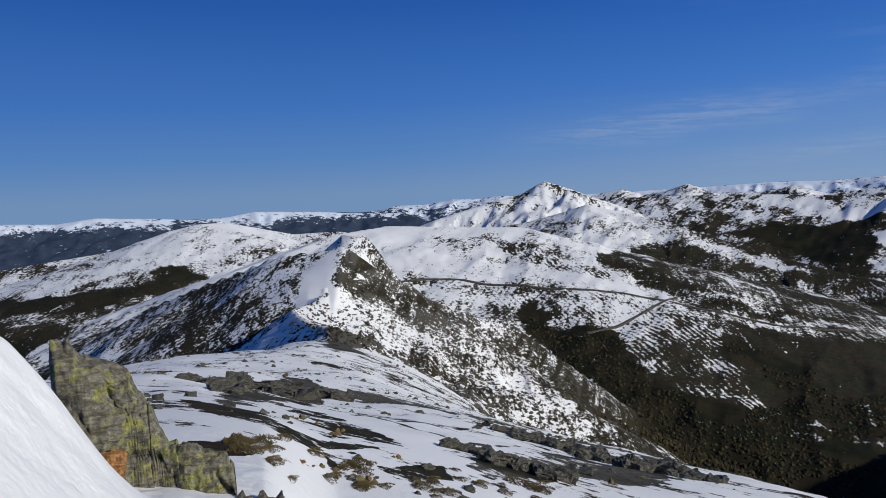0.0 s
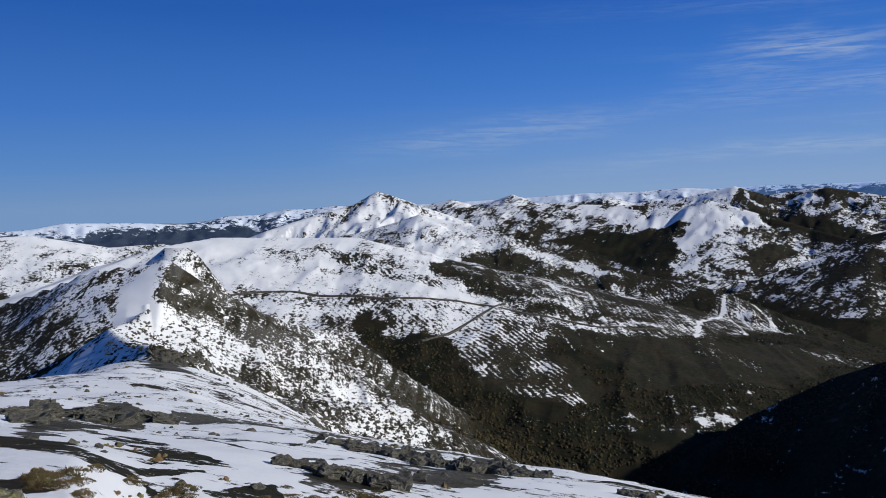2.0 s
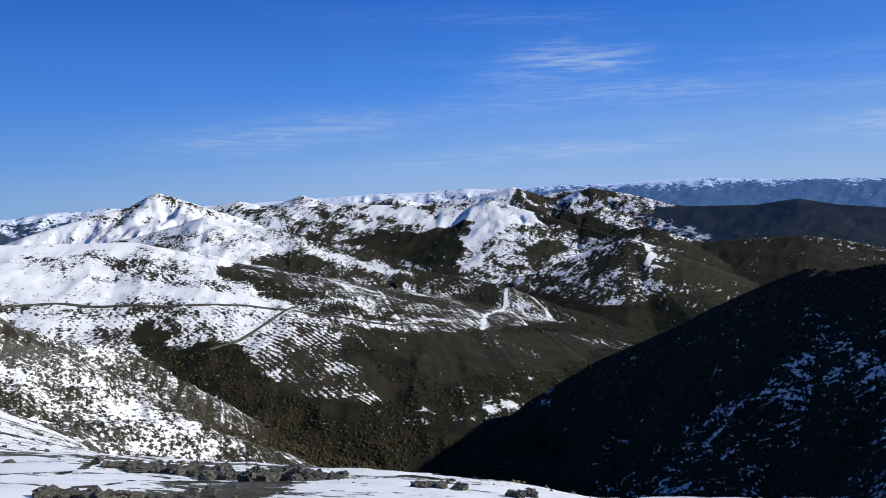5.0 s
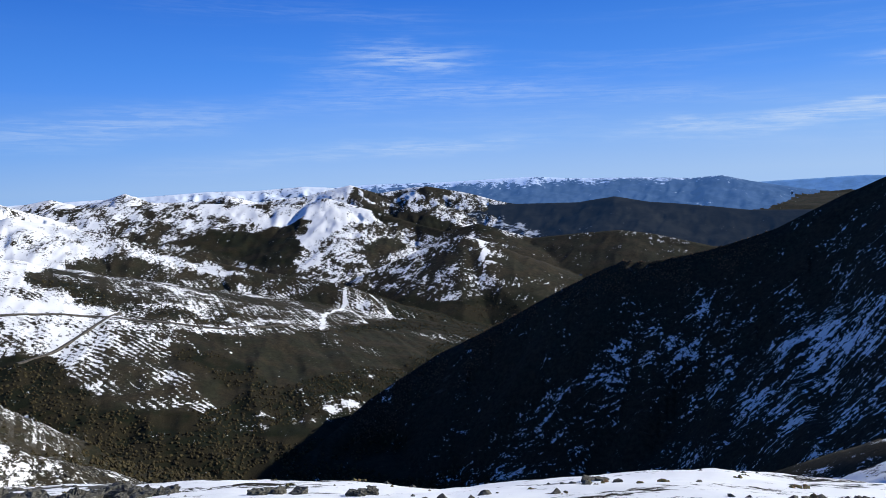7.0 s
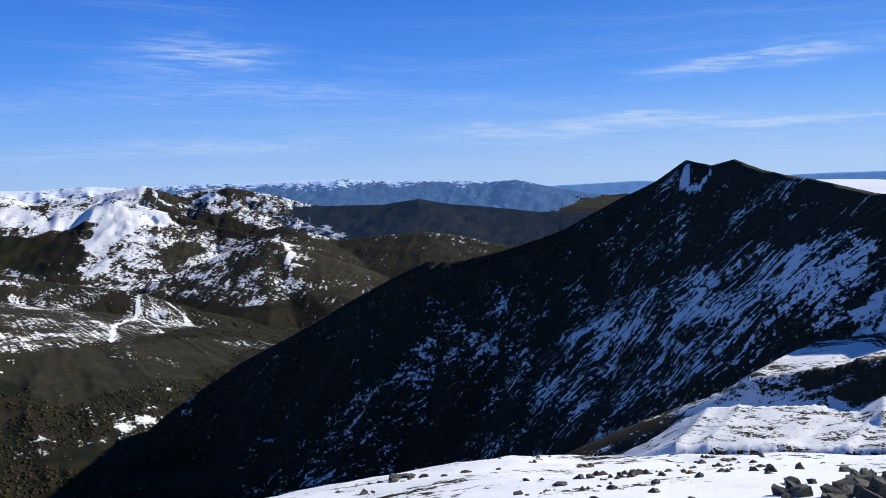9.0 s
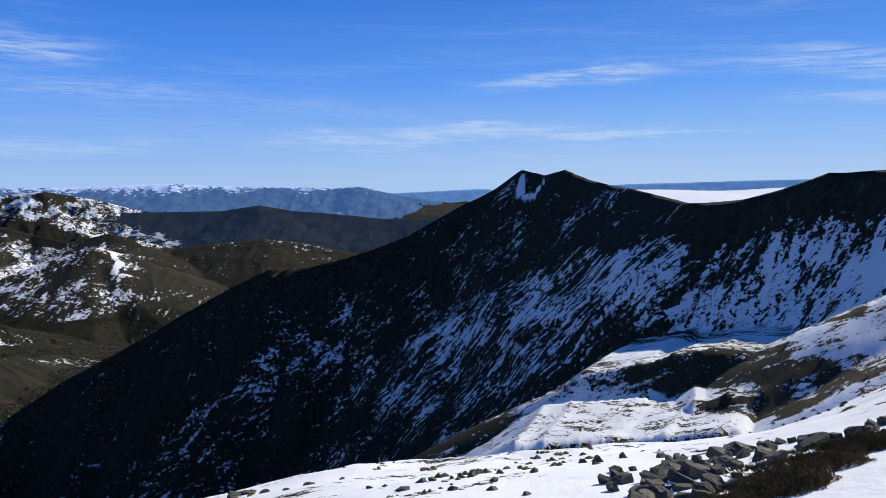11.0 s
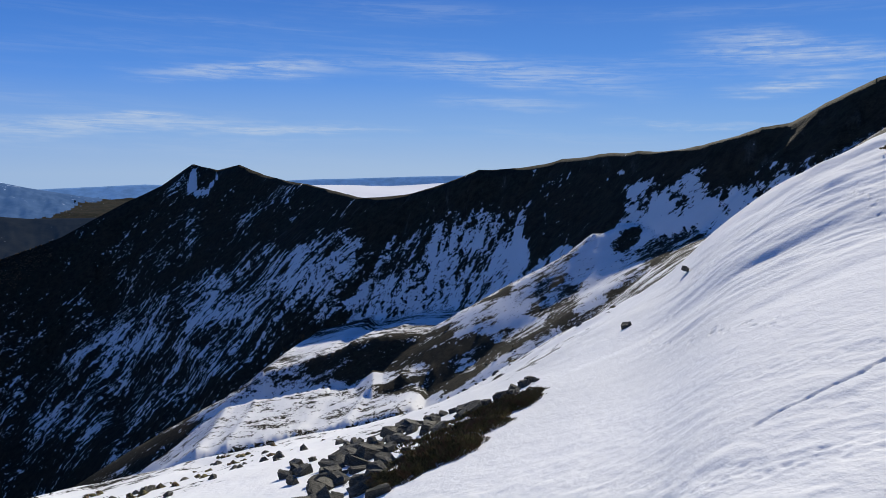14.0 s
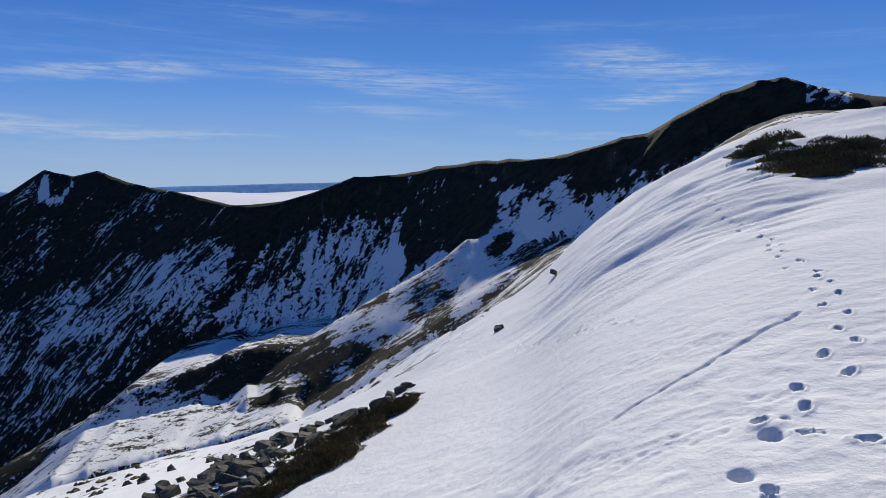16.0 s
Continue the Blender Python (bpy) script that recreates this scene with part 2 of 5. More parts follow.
def fbm(x, y, size, octaves, seed, keep=0.5):
    total, amp = np.zeros_like(x, dtype=np.float32), 1.0
    for o in range(octaves):
        k = 2.0 ** o / size
        total += amp * vnoise(x * k + 17.3 * o, y * k - 9.1 * o, seed + o)
        amp *= keep
    return total


def smooth(lo, hi, v):
    t = np.clip((v - lo) / (hi - lo), 0, 1)
    return t * t * (3 - 2 * t)


# Our own slope: compass bearing, then the ground's height 30, 60, 100, 180, 320 and 430 m away.
SLOPE_WEST = [
    (-180, 3.5, 6, 8, 5, -20, -70), (-100, 0.6, 0, -3, -10, -40, -90), (-60, -1.5, -4, -9, -22, -50, -110), (-32, -5, -11, -19, -38, -72, -130),
    (-20, -6, -12.5, -20, -34, -74, -130), (-10, -7.5, -15.5, -24, -38, -61, -110), (0, -9, -18, -28.5, -52, -86, -140), (12, -10.8, -21, -34, -66, -150, -240),
    (30, -12, -22.8, -40, -88, -190, -270), (42, -12.2, -24.4, -43, -95, -200, -290)]
SLOPE_EAST = [
    (52, -12, -23.4, -41, -93, -200, -300), (63, -11.3, -22, -39, -90, -190, -280), (75, -10.6, -21.5, -38, -76, -150, -210), (82, -10, -20.5, -37, -73, -140, -200),
    (88, -9.5, -19.5, -36, -70, -132, -190), (97, -8, -16.2, -28.4, -58, -108, -150), (105, -6.3, -10.8, -19.3, -41, -64, -90), (112, -4.4, -5.8, -14, -22, -30, -34), (117, -2.2, -1.2, -6, -14, -14, -20),
    (122, -0.7, 2.3, 1, 0, 8, 0), (128, 0.6, 4.7, 7.5, 14, 24, 0), (136, 1.5, 6.2, 9, 14, 16, -20), (150, 2.5, 7, 10, 14, 10, -40), (180, 3.5, 6, 8, 5, -20, -70)]
RINGS = (30, 60, 100, 180, 320, 430)


def spline(xs, ys, x):
    """Cubic through the values with the slopes of their neighbours."""
    xs, ys = np.asarray(xs, float), np.asarray(ys, float)
    g = np.gradient(ys, xs)
    i = np.clip(np.searchsorted(xs, x) - 1, 0, len(xs) - 2)
    h = xs[i + 1] - xs[i]
    t = np.clip((x - xs[i]) / h, 0, 1)
    return ((2 * t ** 3 - 3 * t ** 2 + 1) * ys[i] + (t ** 3 - 2 * t ** 2 + t) * h * g[i] + (-2 * t ** 3 + 3 * t ** 2) * ys[i + 1] + (t ** 3 - t ** 2) * h * g[i + 1])


def own_slope(az, r):
    table = np.array(SLOPE_WEST + SLOPE_EAST)
    bearing = table[:, 0]
    cols = [spline(bearing, table[:, k], az) for k in range(1, 7)]
    out = cols[0] * r / 30.0
    for k in range(5):
        a, b = RINGS[k], RINGS[k + 1]
        out = np.where(r > a, cols[k] + (cols[k + 1] - cols[k]) * np.clip((r - a) / (b - a), 0, 1), out)
    # we stand on a ledge: the snow beside and below it lies lower
    ledge = smooth(1.2, 4.5, r) * smooth(34, 7, r)
    out = out - ledge * (1.15 * smooth(80, 96, az) * smooth(170, 140, az) + 1.5 * smooth(-15, -9, az) * smooth(96, 80, az))
    return np.where(r > 430, cols[5] - 0.5 * (r - 430), out)


def floor_height(az, r):
    """Valley floors, and far away the low country."""
    return np.interp(r, [0, 600, 900, 1150, 2200, 3000, 4200, 4950], [-300, -330, -365, -385, -440, -420, -210, -118])


# Crests: the flanks' steepness, relief and roughness; then bearing, distance and height of each point of the crest.
RIDGES = {}


def ridge(name, steep, relief, rough, *crest):
    RIDGES[name] = (crest, steep, relief, rough)


ridge("west_ridge", 0.58, 700, 0.45,
      (-30, 897, -180.8), (-24.7, 792, -120.2), (-22, 750, -95.8), (-17.5, 692, -71.0), (-12.4, 640, -47.5), (-9.85, 618, -43.7), (-8.1, 606, -39.6), (-7.2, 600, -38.5))
ridge("pyramid_ridge", 0.85, 700, 1.0,
      (-7.2, 600, -38), (-3.8, 600, -68), (0.5, 620, -99), (4.9, 650, -118), (9.3, 680, -162), (13.5, 720, -216), (17.7, 760, -262), (22, 800, -320))
ridge("ridge_knob", 1.6, 500, 0.4,
      (-12, 800, -71.1), (-9.85, 770, -52.1), (-8.1, 765, -41.1), (-7.08, 760, -35.1), (-5.8, 765, -43.7), (-4.6, 770, -65.7))
ridge("saddle_spur", 0.7, 700, 1.0,
      (-7.2, 600, -60), (-10.5, 520, -75), (-12, 450, -66), (-10.5, 390, -66), (-8.9, 350, -61), (-6.3, 370, -72), (-3.5, 400, -95), (2, 420, -112), (9.2, 450, -129), (14, 480, -165))
ridge("plateau_hill", 0.3, 300, 0.5,
      (-16, 1500, -140), (-8, 1650, -84), (-4.5, 1700, -74), (1.7, 1700, -84), (6.5, 1700, -90), (12, 1550, -180), (15.8, 1400, -212), (18, 1230, -262), (20, 1120, -310), (24, 1080, -345))
ridge("pale_hill", 0.45, 300, 0.8,
      (2, 2300, -130), (6.5, 2300, -108), (9.6, 2300, -78), (11.3, 2300, -58), (13.8, 2280, -84), (17.9, 2200, -127), (21.8, 2150, -174), (25.6, 2090, -214), (28.4, 2050, -238), (31.2, 2010, -256), (33.8, 1980, -270), (37.7, 1920, -347), (41.4, 1880, -398))
ridge("main_peak", 0.5, 400, 1.6,
      (-3, 3000, -160), (-0.5, 3000, -117), (2.2, 3050, -78), (4.4, 3100, -48), (6.2, 3150, -29), (8.1, 3200, 25), (10.1, 3200, -14), (11.8, 3200, -54), (13.8, 3200, -94))
ridge("rib_mountain", 0.45, 420, 0.9,
      (14, 3350, -60), (18.2, 3300, -62), (22.5, 3300, -64), (27, 3300, -75), (31.4, 3250, -90), (32.9, 3250, -61), (35.7, 3200, -110), (39.9, 3100, -184), (44, 2900, -231))
ridge("snow_rib", 0.38, 300, 0.7,
      (32.9, 3250, -61), (32.4, 3150, -114), (31.3, 3000, -211), (30.6, 2900, -246), (33.4, 2700, -318))
ridge("middle_peaks", 0.45, 400, 1.4,
      (11, 3800, -60), (13.9, 3800, -27), (15.5, 3800, -60), (17.1, 3750, -43), (18.6, 3700, -11), (20.3, 3700, -61), (23.4, 3700, -64), (25.7, 3700, -41), (27.8, 3700, -80), (31.4, 3700, -60), (34.9, 3700, -13), (37, 3700, -60), (39.6, 3700, -38), (40.8, 3650, -32), (44.1, 3600, -74), (46.4, 3550, -116), (52, 3450, -180))
ridge("hut_hill", 0.45, 300, 0.4,
      (35.6, 2450, -308), (39.9, 2550, -247), (43.6, 2600, -202), (46, 2600, -236), (49.1, 2600, -312), (51.7, 2600, -366), (55, 2600, -400))
ridge("dark_hills", 0.35, 300, 0.8,
      (42, 3500, -150), (47.3, 3500, -130), (52.5, 3450, -130), (55.2, 3400, -106), (57.8, 3400, -136), (60, 3400, -147), (64.8, 3400, -180), (68.7, 3400, -183), (74, 3400, -190))
ridge("lower_hills", 0.35, 300, 0.45,
      (41.3, 3000, -223), (44.7, 3000, -186), (48.9, 2950, -248), (53.3, 2950, -232), (55.5, 2950, -225), (57.8, 2950, -239), (62.2, 2900, -286), (68, 2900, -320))
ridge("shaded_mountain", 1.0, 2000, 1.0,
      (27, 850, -362.0), (29.6, 895, -343.8), (35.7, 1010, -302.0), (41.2, 1035, -249.5), (48.7, 1000, -176.8), (53.2, 985, -134.6), (55.9, 980, -113.9), (57.7, 972, -115.7), (62.2, 960, -97.5), (66.6, 955, -71.9), (70.8, 958, -33.1), (73.3, 955, -12.6), (75.5, 950, 13), (77.3, 910, 5), (78.8, 880, 11), (81.8, 790, -6), (83.9, 730, -11), (85.3, 690, -14), (88.1, 610, -20), (91.9, 575, -16))
ridge("cirque_ridge", 1.15, 900, 1.0,
      (91.9, 575, -16), (95.2, 550, -5), (97.1, 535, 3), (99.8, 515, 4), (103.5, 480, 9), (106.3, 440, 11), (109.2, 400, 12), (113.4, 350, 12.7), (117.6, 318, 18), (119.6, 308, 19.3), (121.6, 298, 25), (124.6, 285, 31.5))
ridge("summit_dome", 1.3, 900, 0.4,
      (124.6, 285, 31.5), (126.9, 275, 34), (128.7, 268, 33.7), (130.5, 255, 29.6), (132.5, 242, 26), (135, 225, 21.8), (145, 190, 17), (165, 150, 14), (190, 150, 10))
ridge("smooth_hill", 0.32, 200, 0.35,
      (-36, 2100, -140), (-31.3, 2100, -150), (-24.3, 2050, -118), (-20.5, 2000, -73), (-18.5, 2000, -59), (-16.4, 2000, -58), (-14.4, 2000, -75), (-11.5, 2000, -98), (-8, 2000, -97), (-3, 2000, -130))
ridge("left_range", 0.35, 300, 1.2,
      (-46, 4100, -90), (-36, 4100, -70), (-31.1, 4100, -73), (-27.8, 4100, -86), (-25.4, 4050, -64), (-21.2, 4000, -81), (-18.8, 4000, -96), (-16.4, 4000, -90), (-14.3, 4000, -68), (-9.7, 4000, -82), (-7.1, 4000, -99), (-3, 4000, -110))
ridge("far_left_range", 0.35, 260, 1.5,
      (-12, 4500, -120), (-7, 4500, -112), (-4.5, 4500, -100), (-3.6, 4500, -79), (-0.9, 4500, -77), (0.9, 4500, -52), (3.1, 4500, -55), (4.4, 4500, -42), (8, 4500, -60), (14, 4500, -50), (19.9, 4500, -38), (24.3, 4500, -24), (27.9, 4500, -28), (31.4, 4500, -15), (33.6, 4500, -28))
ridge("blue_range", 0.35, 250, 1.2,
      (30, 4750, -40), (36.7, 4750, -19), (42.3, 4750, -22), (45.7, 4750, -12), (49.1, 4750, -8), (52.1, 4750, -26), (57, 4750, -36), (60.9, 4750, -51), (62.9, 4700, -40), (64.9, 4700, -80), (67.9, 4700, -128), (71.2, 4700, -169))
ridge("hazy_range", 0.4, 200, 0.4,
      (60, 4900, -100), (64.9, 4900, -91), (68.7, 4900, -80), (72.1, 4900, -68), (76, 4900, -85), (80, 4900, -60), (84, 4900, -46), (88, 4900, -40), (92, 4900, -32), (96, 4900, -26), (102, 4900, -30), (110, 4900, -60))


# Benches below the bowl: how steep the riser on our side, the tread's fall, how far it reaches back; then bearing, distance and height along the brink.
BENCHES = []


def bench(steep, fall, reach, *brink):
    BENCHES.append((brink, steep, fall, reach))


bench(0.6, 0.06, 130, (80.5, 352, -92.7), (84.6, 345, -85.5), (87.7, 338, -78.1), (90.4, 332, -73.8), (93.9, 325, -71.1), (97.3, 318, -69.1), (100.6, 308, -66.3), (103.0, 296, -60.2))
bench(0.6, 0.03, 60, (75.5, 260, -95.2), (77.7, 258, -93.0), (83.2, 254, -89.5), (86.8, 250, -85.3), (90.4, 246, -79.5))
bench(0.55, 0.05, 40, (89.3, 284, -83.0), (91.5, 284, -78.5), (93.9, 282, -75.2), (96.9, 278, -72.9), (99.2, 272, -67.6))
bench(0.5, -0.06, 100, (104.4, 292, -52.3), (107.5, 286, -46.0), (110.4, 272, -38.4))
bench(0.7, 0.15, 14, (101.2, 318, -57.8), (103.0, 316, -45.5), (104.5, 306, -42.1), (105.7, 292, -48.9))
bench(0.6, 0.12, 14, (106.6, 330, -25.9), (108.1, 330, -21.7), (109.5, 322, -22.5), (111.6, 300, -24.0), (113.6, 280, -20.6))


def polar(az, r):
    return r * np.sin(np.radians(az)), r * np.cos(np.radians(az))


def ridge_field(x, y, crest, steep, relief):
    """Height of a ridge's flanks over the points, with the way along the crest and the way down from it."""
    pts = np.array([(*polar(a, d), z) for a, d, z in crest], dtype=np.float32)
    best = np.full(x.shape, 1e9, np.float32)
    along, zc = np.zeros_like(best), np.zeros_like(best)
    high = np.full(x.shape, -1e9, np.float32)
    run = 0.0
    for p, q in zip(pts[:-1], pts[1:]):
        v = q[:2] - p[:2]
        ln = float(np.hypot(*v))
        t = np.clip(((x - p[0]) * v[0] + (y - p[1]) * v[1]) / (ln * ln), 0, 1)
        d = np.hypot(x - p[0] - t * v[0], y - p[1] - t * v[1])
        z = p[2] + (q[2] - p[2]) * t
        h = z - 0.14 * d - relief * (1 - np.exp(-(steep - 0.14) * d / relief))
        m = h > high
        high, best, along = np.where(m, h, high), np.where(m, d, best), np.where(m, run + t * ln, along)
        run += ln
    return high, best, along


def bench_field(x, y, brink, steep, fall, reach):
    pts = np.array([(*polar(a, d), z) for a, d, z in brink], dtype=np.float32)
    high = np.full(x.shape, -1e9, np.float32)
    for p, q in zip(pts[:-1], pts[1:]):
        v = q[:2] - p[:2]
        ln = float(np.hypot(*v))
        t = ((x - p[0]) * v[0] + (y - p[1]) * v[1]) / (ln * ln)
        c = np.clip(t, 0, 1)
        d = np.hypot(x - p[0] - c * v[0], y - p[1] - c * v[1])
        ahead = ((x - p[0]) * v[1] - (y - p[1]) * v[0]) < 0     # beyond the brink, seen from our slope
        end = np.maximum(np.abs(t - c) * ln - 4, 0)
        z = p[2] + (q[2] - p[2]) * c
        tread = z - fall * d - 0.75 * end - 0.5 * np.maximum(d - reach, 0)
        high = np.maximum(high, np.where(ahead, tread, z - steep * d))
    return high


NAMES = ["ground", "valley_floor"] + list(RIDGES)


def land_at(x, y, detail=True):
    """Height, which form it belongs to, and the ways along and down that form."""
    x, y = np.asarray(x, np.float32), np.asarray(y, np.float32)
    r = np.hypot(x, y)
    az = np.degrees(np.arctan2(x, y))
    h = own_slope(az, r).astype(np.float32)
    which = np.zeros(x.shape, np.int32)
    along, down = (0.34 * x + 0.94 * y).astype(np.float32), (0.94 * x - 0.34 * y).astype(np.float32)
    fl = floor_height(az, r).astype(np.float32) + 10 * fbm(x, y, 260, 3, 5)
    soft = 4 * fbm(x, y, 60, 4, 61)
    for brink, steep, fall, reach in BENCHES:
        m = (r > 120) & (r < 560) & (az > 60) & (az < 125)
        if m.any():
            h[m] = np.maximum(h[m], bench_field((x + soft)[m], (y + soft)[m], brink, steep, fall, reach))
    m = fl > h
    h, which = np.where(m, fl, h), np.where(m, 1, which)
    along, down = np.where(m, x, along), np.where(m, y, down)
    rel = np.where(m, 40.0, np.minimum(r * 0.3, 40)).astype(np.float32)
    for k, (name, (crest, steep, relief, rough)) in enumerate(RIDGES.items()):
        bearings, reach = [c[0] for c in crest], [c[1] for c in crest]
        near = (r > 0.3 * min(reach)) & (az > min(bearings) - 28) & (az < max(bearings) + 28)
        if not near.any():
            continue
        xn, yn = x[near], y[near]
        f, d, s = ridge_field(xn, yn, crest, steep, relief)
        if name == "west_ridge":        # it ends under the pyramid
            f = f - 1.2 * np.maximum(0, xn + 80)
        keep = f > h[near] - 25
        if not keep.any():
            continue
        near[near] = keep
        xn, yn, f, d = xn[keep], yn[keep], f[keep], d[keep]
        if detail:
            a = math.radians(sum(bearings) / len(bearings))
            u = xn * math.cos(a) - yn * math.sin(a)
            f = f + rough * np.minimum(d, 90) * 0.13 * (0.5 - 2.2 * np.abs(fbm(u + 0.3 * d, d * 0.5, 95, 4, 40 + k)))
            s = u + 0.25 * d + 40 * fbm(xn, yn, 160, 2, 45)
        else:
            s = s[keep]
        m = f > h[near]
        near[near] = m
        h[near], which[near], along[near], down[near] = f[m], k + 2, s[m], d[m]
        rel[near] = np.minimum(d[m], 120) * rough
    if detail:
        far = smooth(150, 600, r)
        h = h + far * (fbm(x, y, 70, 5, 11) * (2.2 + 0.05 * rel)) * (1 - 0.5 * smooth(1400, 2400, r))
        h = h + smooth(12, 60, r) * (1 - far) * fbm(x, y, 14, 5, 23) * 1.1
    return h, which, along, down


# ---------------------------------------------------------------- the snow and growth on each form
# height and snow cover low down, height and cover high up, how rocky, height below which it is wooded
GROWTH = {
    "ground": (-110, 0.62, -10, 0.72, 0.5, -125), "valley_floor": (-400, 0.06, -300, 0.06, 0.1, 900),
    "pyramid_ridge": (-240, 0.30, -60, 0.50, 0.4, -215), "west_ridge": (-240, 0.40, -60, 0.50, 0.3, -235), "ridge_knob": (-120, 0.4, -40, 0.5, 0.4, -900), "saddle_spur": (-170, 0.45, -70, 0.62, 0.4, -185),
    "plateau_hill": (-215, 0.50, -130, 0.86, 0.0, -285), "pale_hill": (-200, 0.24, -85, 0.72, 0.1, -300),
    "main_peak": (-160, 0.74, 20, 0.64, 0.3, -900), "rib_mountain": (-300, 0.34, -90, 0.56, 0.1, -380),
    "snow_rib": (-330, 0.38, -120, 0.90, 0.1, -360), "middle_peaks": (-160, 0.32, -40, 0.68, 0.2, -200),
    "hut_hill": (-330, 0.30, -205, 0.54, 0.1, -350), "dark_hills": (-300, 0.0, -100, 0.02, 0.1, -900),
    "lower_hills": (-330, 0.18, -190, 0.46, 0.1, -290), "shaded_mountain": (-170, 0.42, 5, 0.10, 0.25, -340),
    "cirque_ridge": (-70, 0.64, 2, 0.04, 0.25, -900), "summit_dome": (0, 0.5, 28, 0.34, 0.2, -900),
    "smooth_hill": (-215, 0.35, -110, 0.74, 0.0, -232), "left_range": (-150, 0.10, -95, 0.85, 0.1, -900),
    "far_left_range": (-110, 0.5, -60, 0.85, 0.2, -900), "blue_range": (-85, 0.1, -20, 0.85, 0.1, -900), "hazy_range": (-300, 0.0, 0, 0.0, 0.0, -900),
}


# Patches of ground: snow cover, rockiness, woodland, plough lines; then the corners of the patch.
PATCHES = []
# Snow-filled gullies, banks and lanes: cover gained or lost, half width; then the way.
LANES = []


def patch(cover, rocky, wooded, ploughed, *corners):
    PATCHES.append((cover, rocky, wooded, ploughed, np.array(corners, np.float32)))


def lane(gain, wide, *way):
    LANES.append((gain, wide, np.array(way, np.float32)))


patch(0.8, 0, 0, 0.1, (-182, 1662), (-67, 1696), (73, 1665), (175, 1514), (249, 1419), (385, 1354), (195, 1359), (16, 1410), (-101, 1433))  # snow dome of the plateau
patch(0.54, 0, 0, 0.55, (-100, 1400), (193, 1344), (380, 1317), (352, 1245), (295, 1205), (169, 1202), (166, 1271), (94, 1268), (13, 1318), (-61, 1363))  # terraces under the track
patch(0.56, 0, 0, 0.5, (70, 1624), (175, 1514), (260, 1413), (385, 1354), (403, 1395), (304, 1460), (207, 1574), (120, 1652))  # upper terraces
patch(0.37, 0, 0, 1.0, (280, 1186), (346, 1240), (426, 1258), (448, 1148), (433, 967), (400, 934), (322, 965), (289, 1021), (279, 1078))  # ploughed field
patch(0.04, 0, 1.0, 0, (151, 1237), (168, 1194), (278, 1176), (275, 1079), (283, 1014), (311, 958), (355, 920), (235, 948), (184, 1043), (130, 1186))  # dark wood below
patch(0.05, 0, 1.0, 0, (130, 1251), (147, 1310), (169, 1293), (158, 1203), (133, 1202))  # wood clump
patch(0.04, 0.05, 0.35, 0.3, (495, 1220), (574, 1191), (806, 1222), (1172, 1305), (1074, 1179), (786, 1015), (610, 995), (494, 981), (424, 947), (411, 1009), (420, 1109))  # bare hillside
patch(0.03, 0, 1.0, 0, (450, 1137), (480, 1144), (520, 1086), (545, 1022), (502, 979), (464, 1010), (444, 1081))  # pines
patch(0.39, 0.15, 0.25, 0, (309, 1485), (513, 1986), (620, 2009), (753, 1949), (886, 1822), (996, 1709), (987, 1585), (686, 1267), (599, 1238), (538, 1256), (441, 1300), (398, 1378), (352, 1418))  # scrub flank
patch(0.24, 0, 0.9, 0, (332, 1530), (386, 1502), (457, 1449), (535, 1362), (646, 1334), (590, 1268), (487, 1300), (407, 1332), (356, 1436))  # belt of trees
patch(0.7, 0, 0, 0.1, (170, 1611), (337, 2263), (437, 2228), (562, 2163), (704, 2049), (834, 1934), (921, 1822), (816, 1892), (678, 1977), (562, 2040), (347, 1598), (260, 1473))  # snow crest
patch(0.34, 0, 0, 0.5, (936, 1729), (1019, 1722), (1098, 1650), (1177, 1606), (1146, 1471), (904, 1281), (737, 1235), (661, 1250))  # snow patches on the far end
patch(0.1, 0, 0.3, 0, (982, 1651), (1040, 1672), (1077, 1634), (1049, 1581), (893, 1419), (871, 1442))  # dark knoll
lane(0.5, 5.4, (1102, 1625), (1061, 1573), (876, 1381), (778, 1240))  # path
lane(0.45, 4.4, (638, 1285), (642, 1248))  # bank
lane(0.42, 2.1, (486, 1221), (473, 1097))  # snow in a furrow
lane(0.42, 2.2, (516, 1233), (531, 1108))  # snow in a furrow
lane(0.42, 2.2, (554, 1217), (575, 1075))  # snow in a furrow
lane(0.42, 3.1, (1091, 1541), (1020, 1397))  # snow in a furrow
lane(0.42, 3.0, (1057, 1543), (943, 1314))  # snow in a furrow
lane(0.42, 3.3, (1174, 1616), (1140, 1486))  # snow in a furrow
patch(0.5, 0.2, 0.05, 0, (930, 3179), (1209, 3062), (1411, 2980), (1312, 2811), (1191, 2710), (1100, 2809), (956, 2881))  # mottled slope
patch(0.7, 0, 0, 0, (1376, 2963), (1557, 2878), (1780, 2708), (1771, 2666), (1642, 2610), (1517, 2542), (1480, 2699), (1389, 2721), (1307, 2825))  # snowfield
patch(0.1, 0, 0.9, 0, (1135, 2734), (1267, 2769), (1382, 2708), (1475, 2691), (1584, 2628), (1588, 2592), (1430, 2411), (1350, 2275), (1279, 2227), (1242, 2450), (1171, 2620))  # wooded basin
patch(0.47, 0.15, 0.05, 0, (1507, 2405), (1692, 2520), (2115, 2442), (1996, 2167), (1581, 1892), (1418, 1814), (1384, 1949), (1390, 2227))  # right of the rib
patch(0.85, 0, 0, 0, (1764, 2689), (1825, 2617), (1876, 2514), (1702, 2456), (1547, 2406), (1447, 2391), (1441, 2429), (1568, 2560), (1648, 2611))  # bright rib
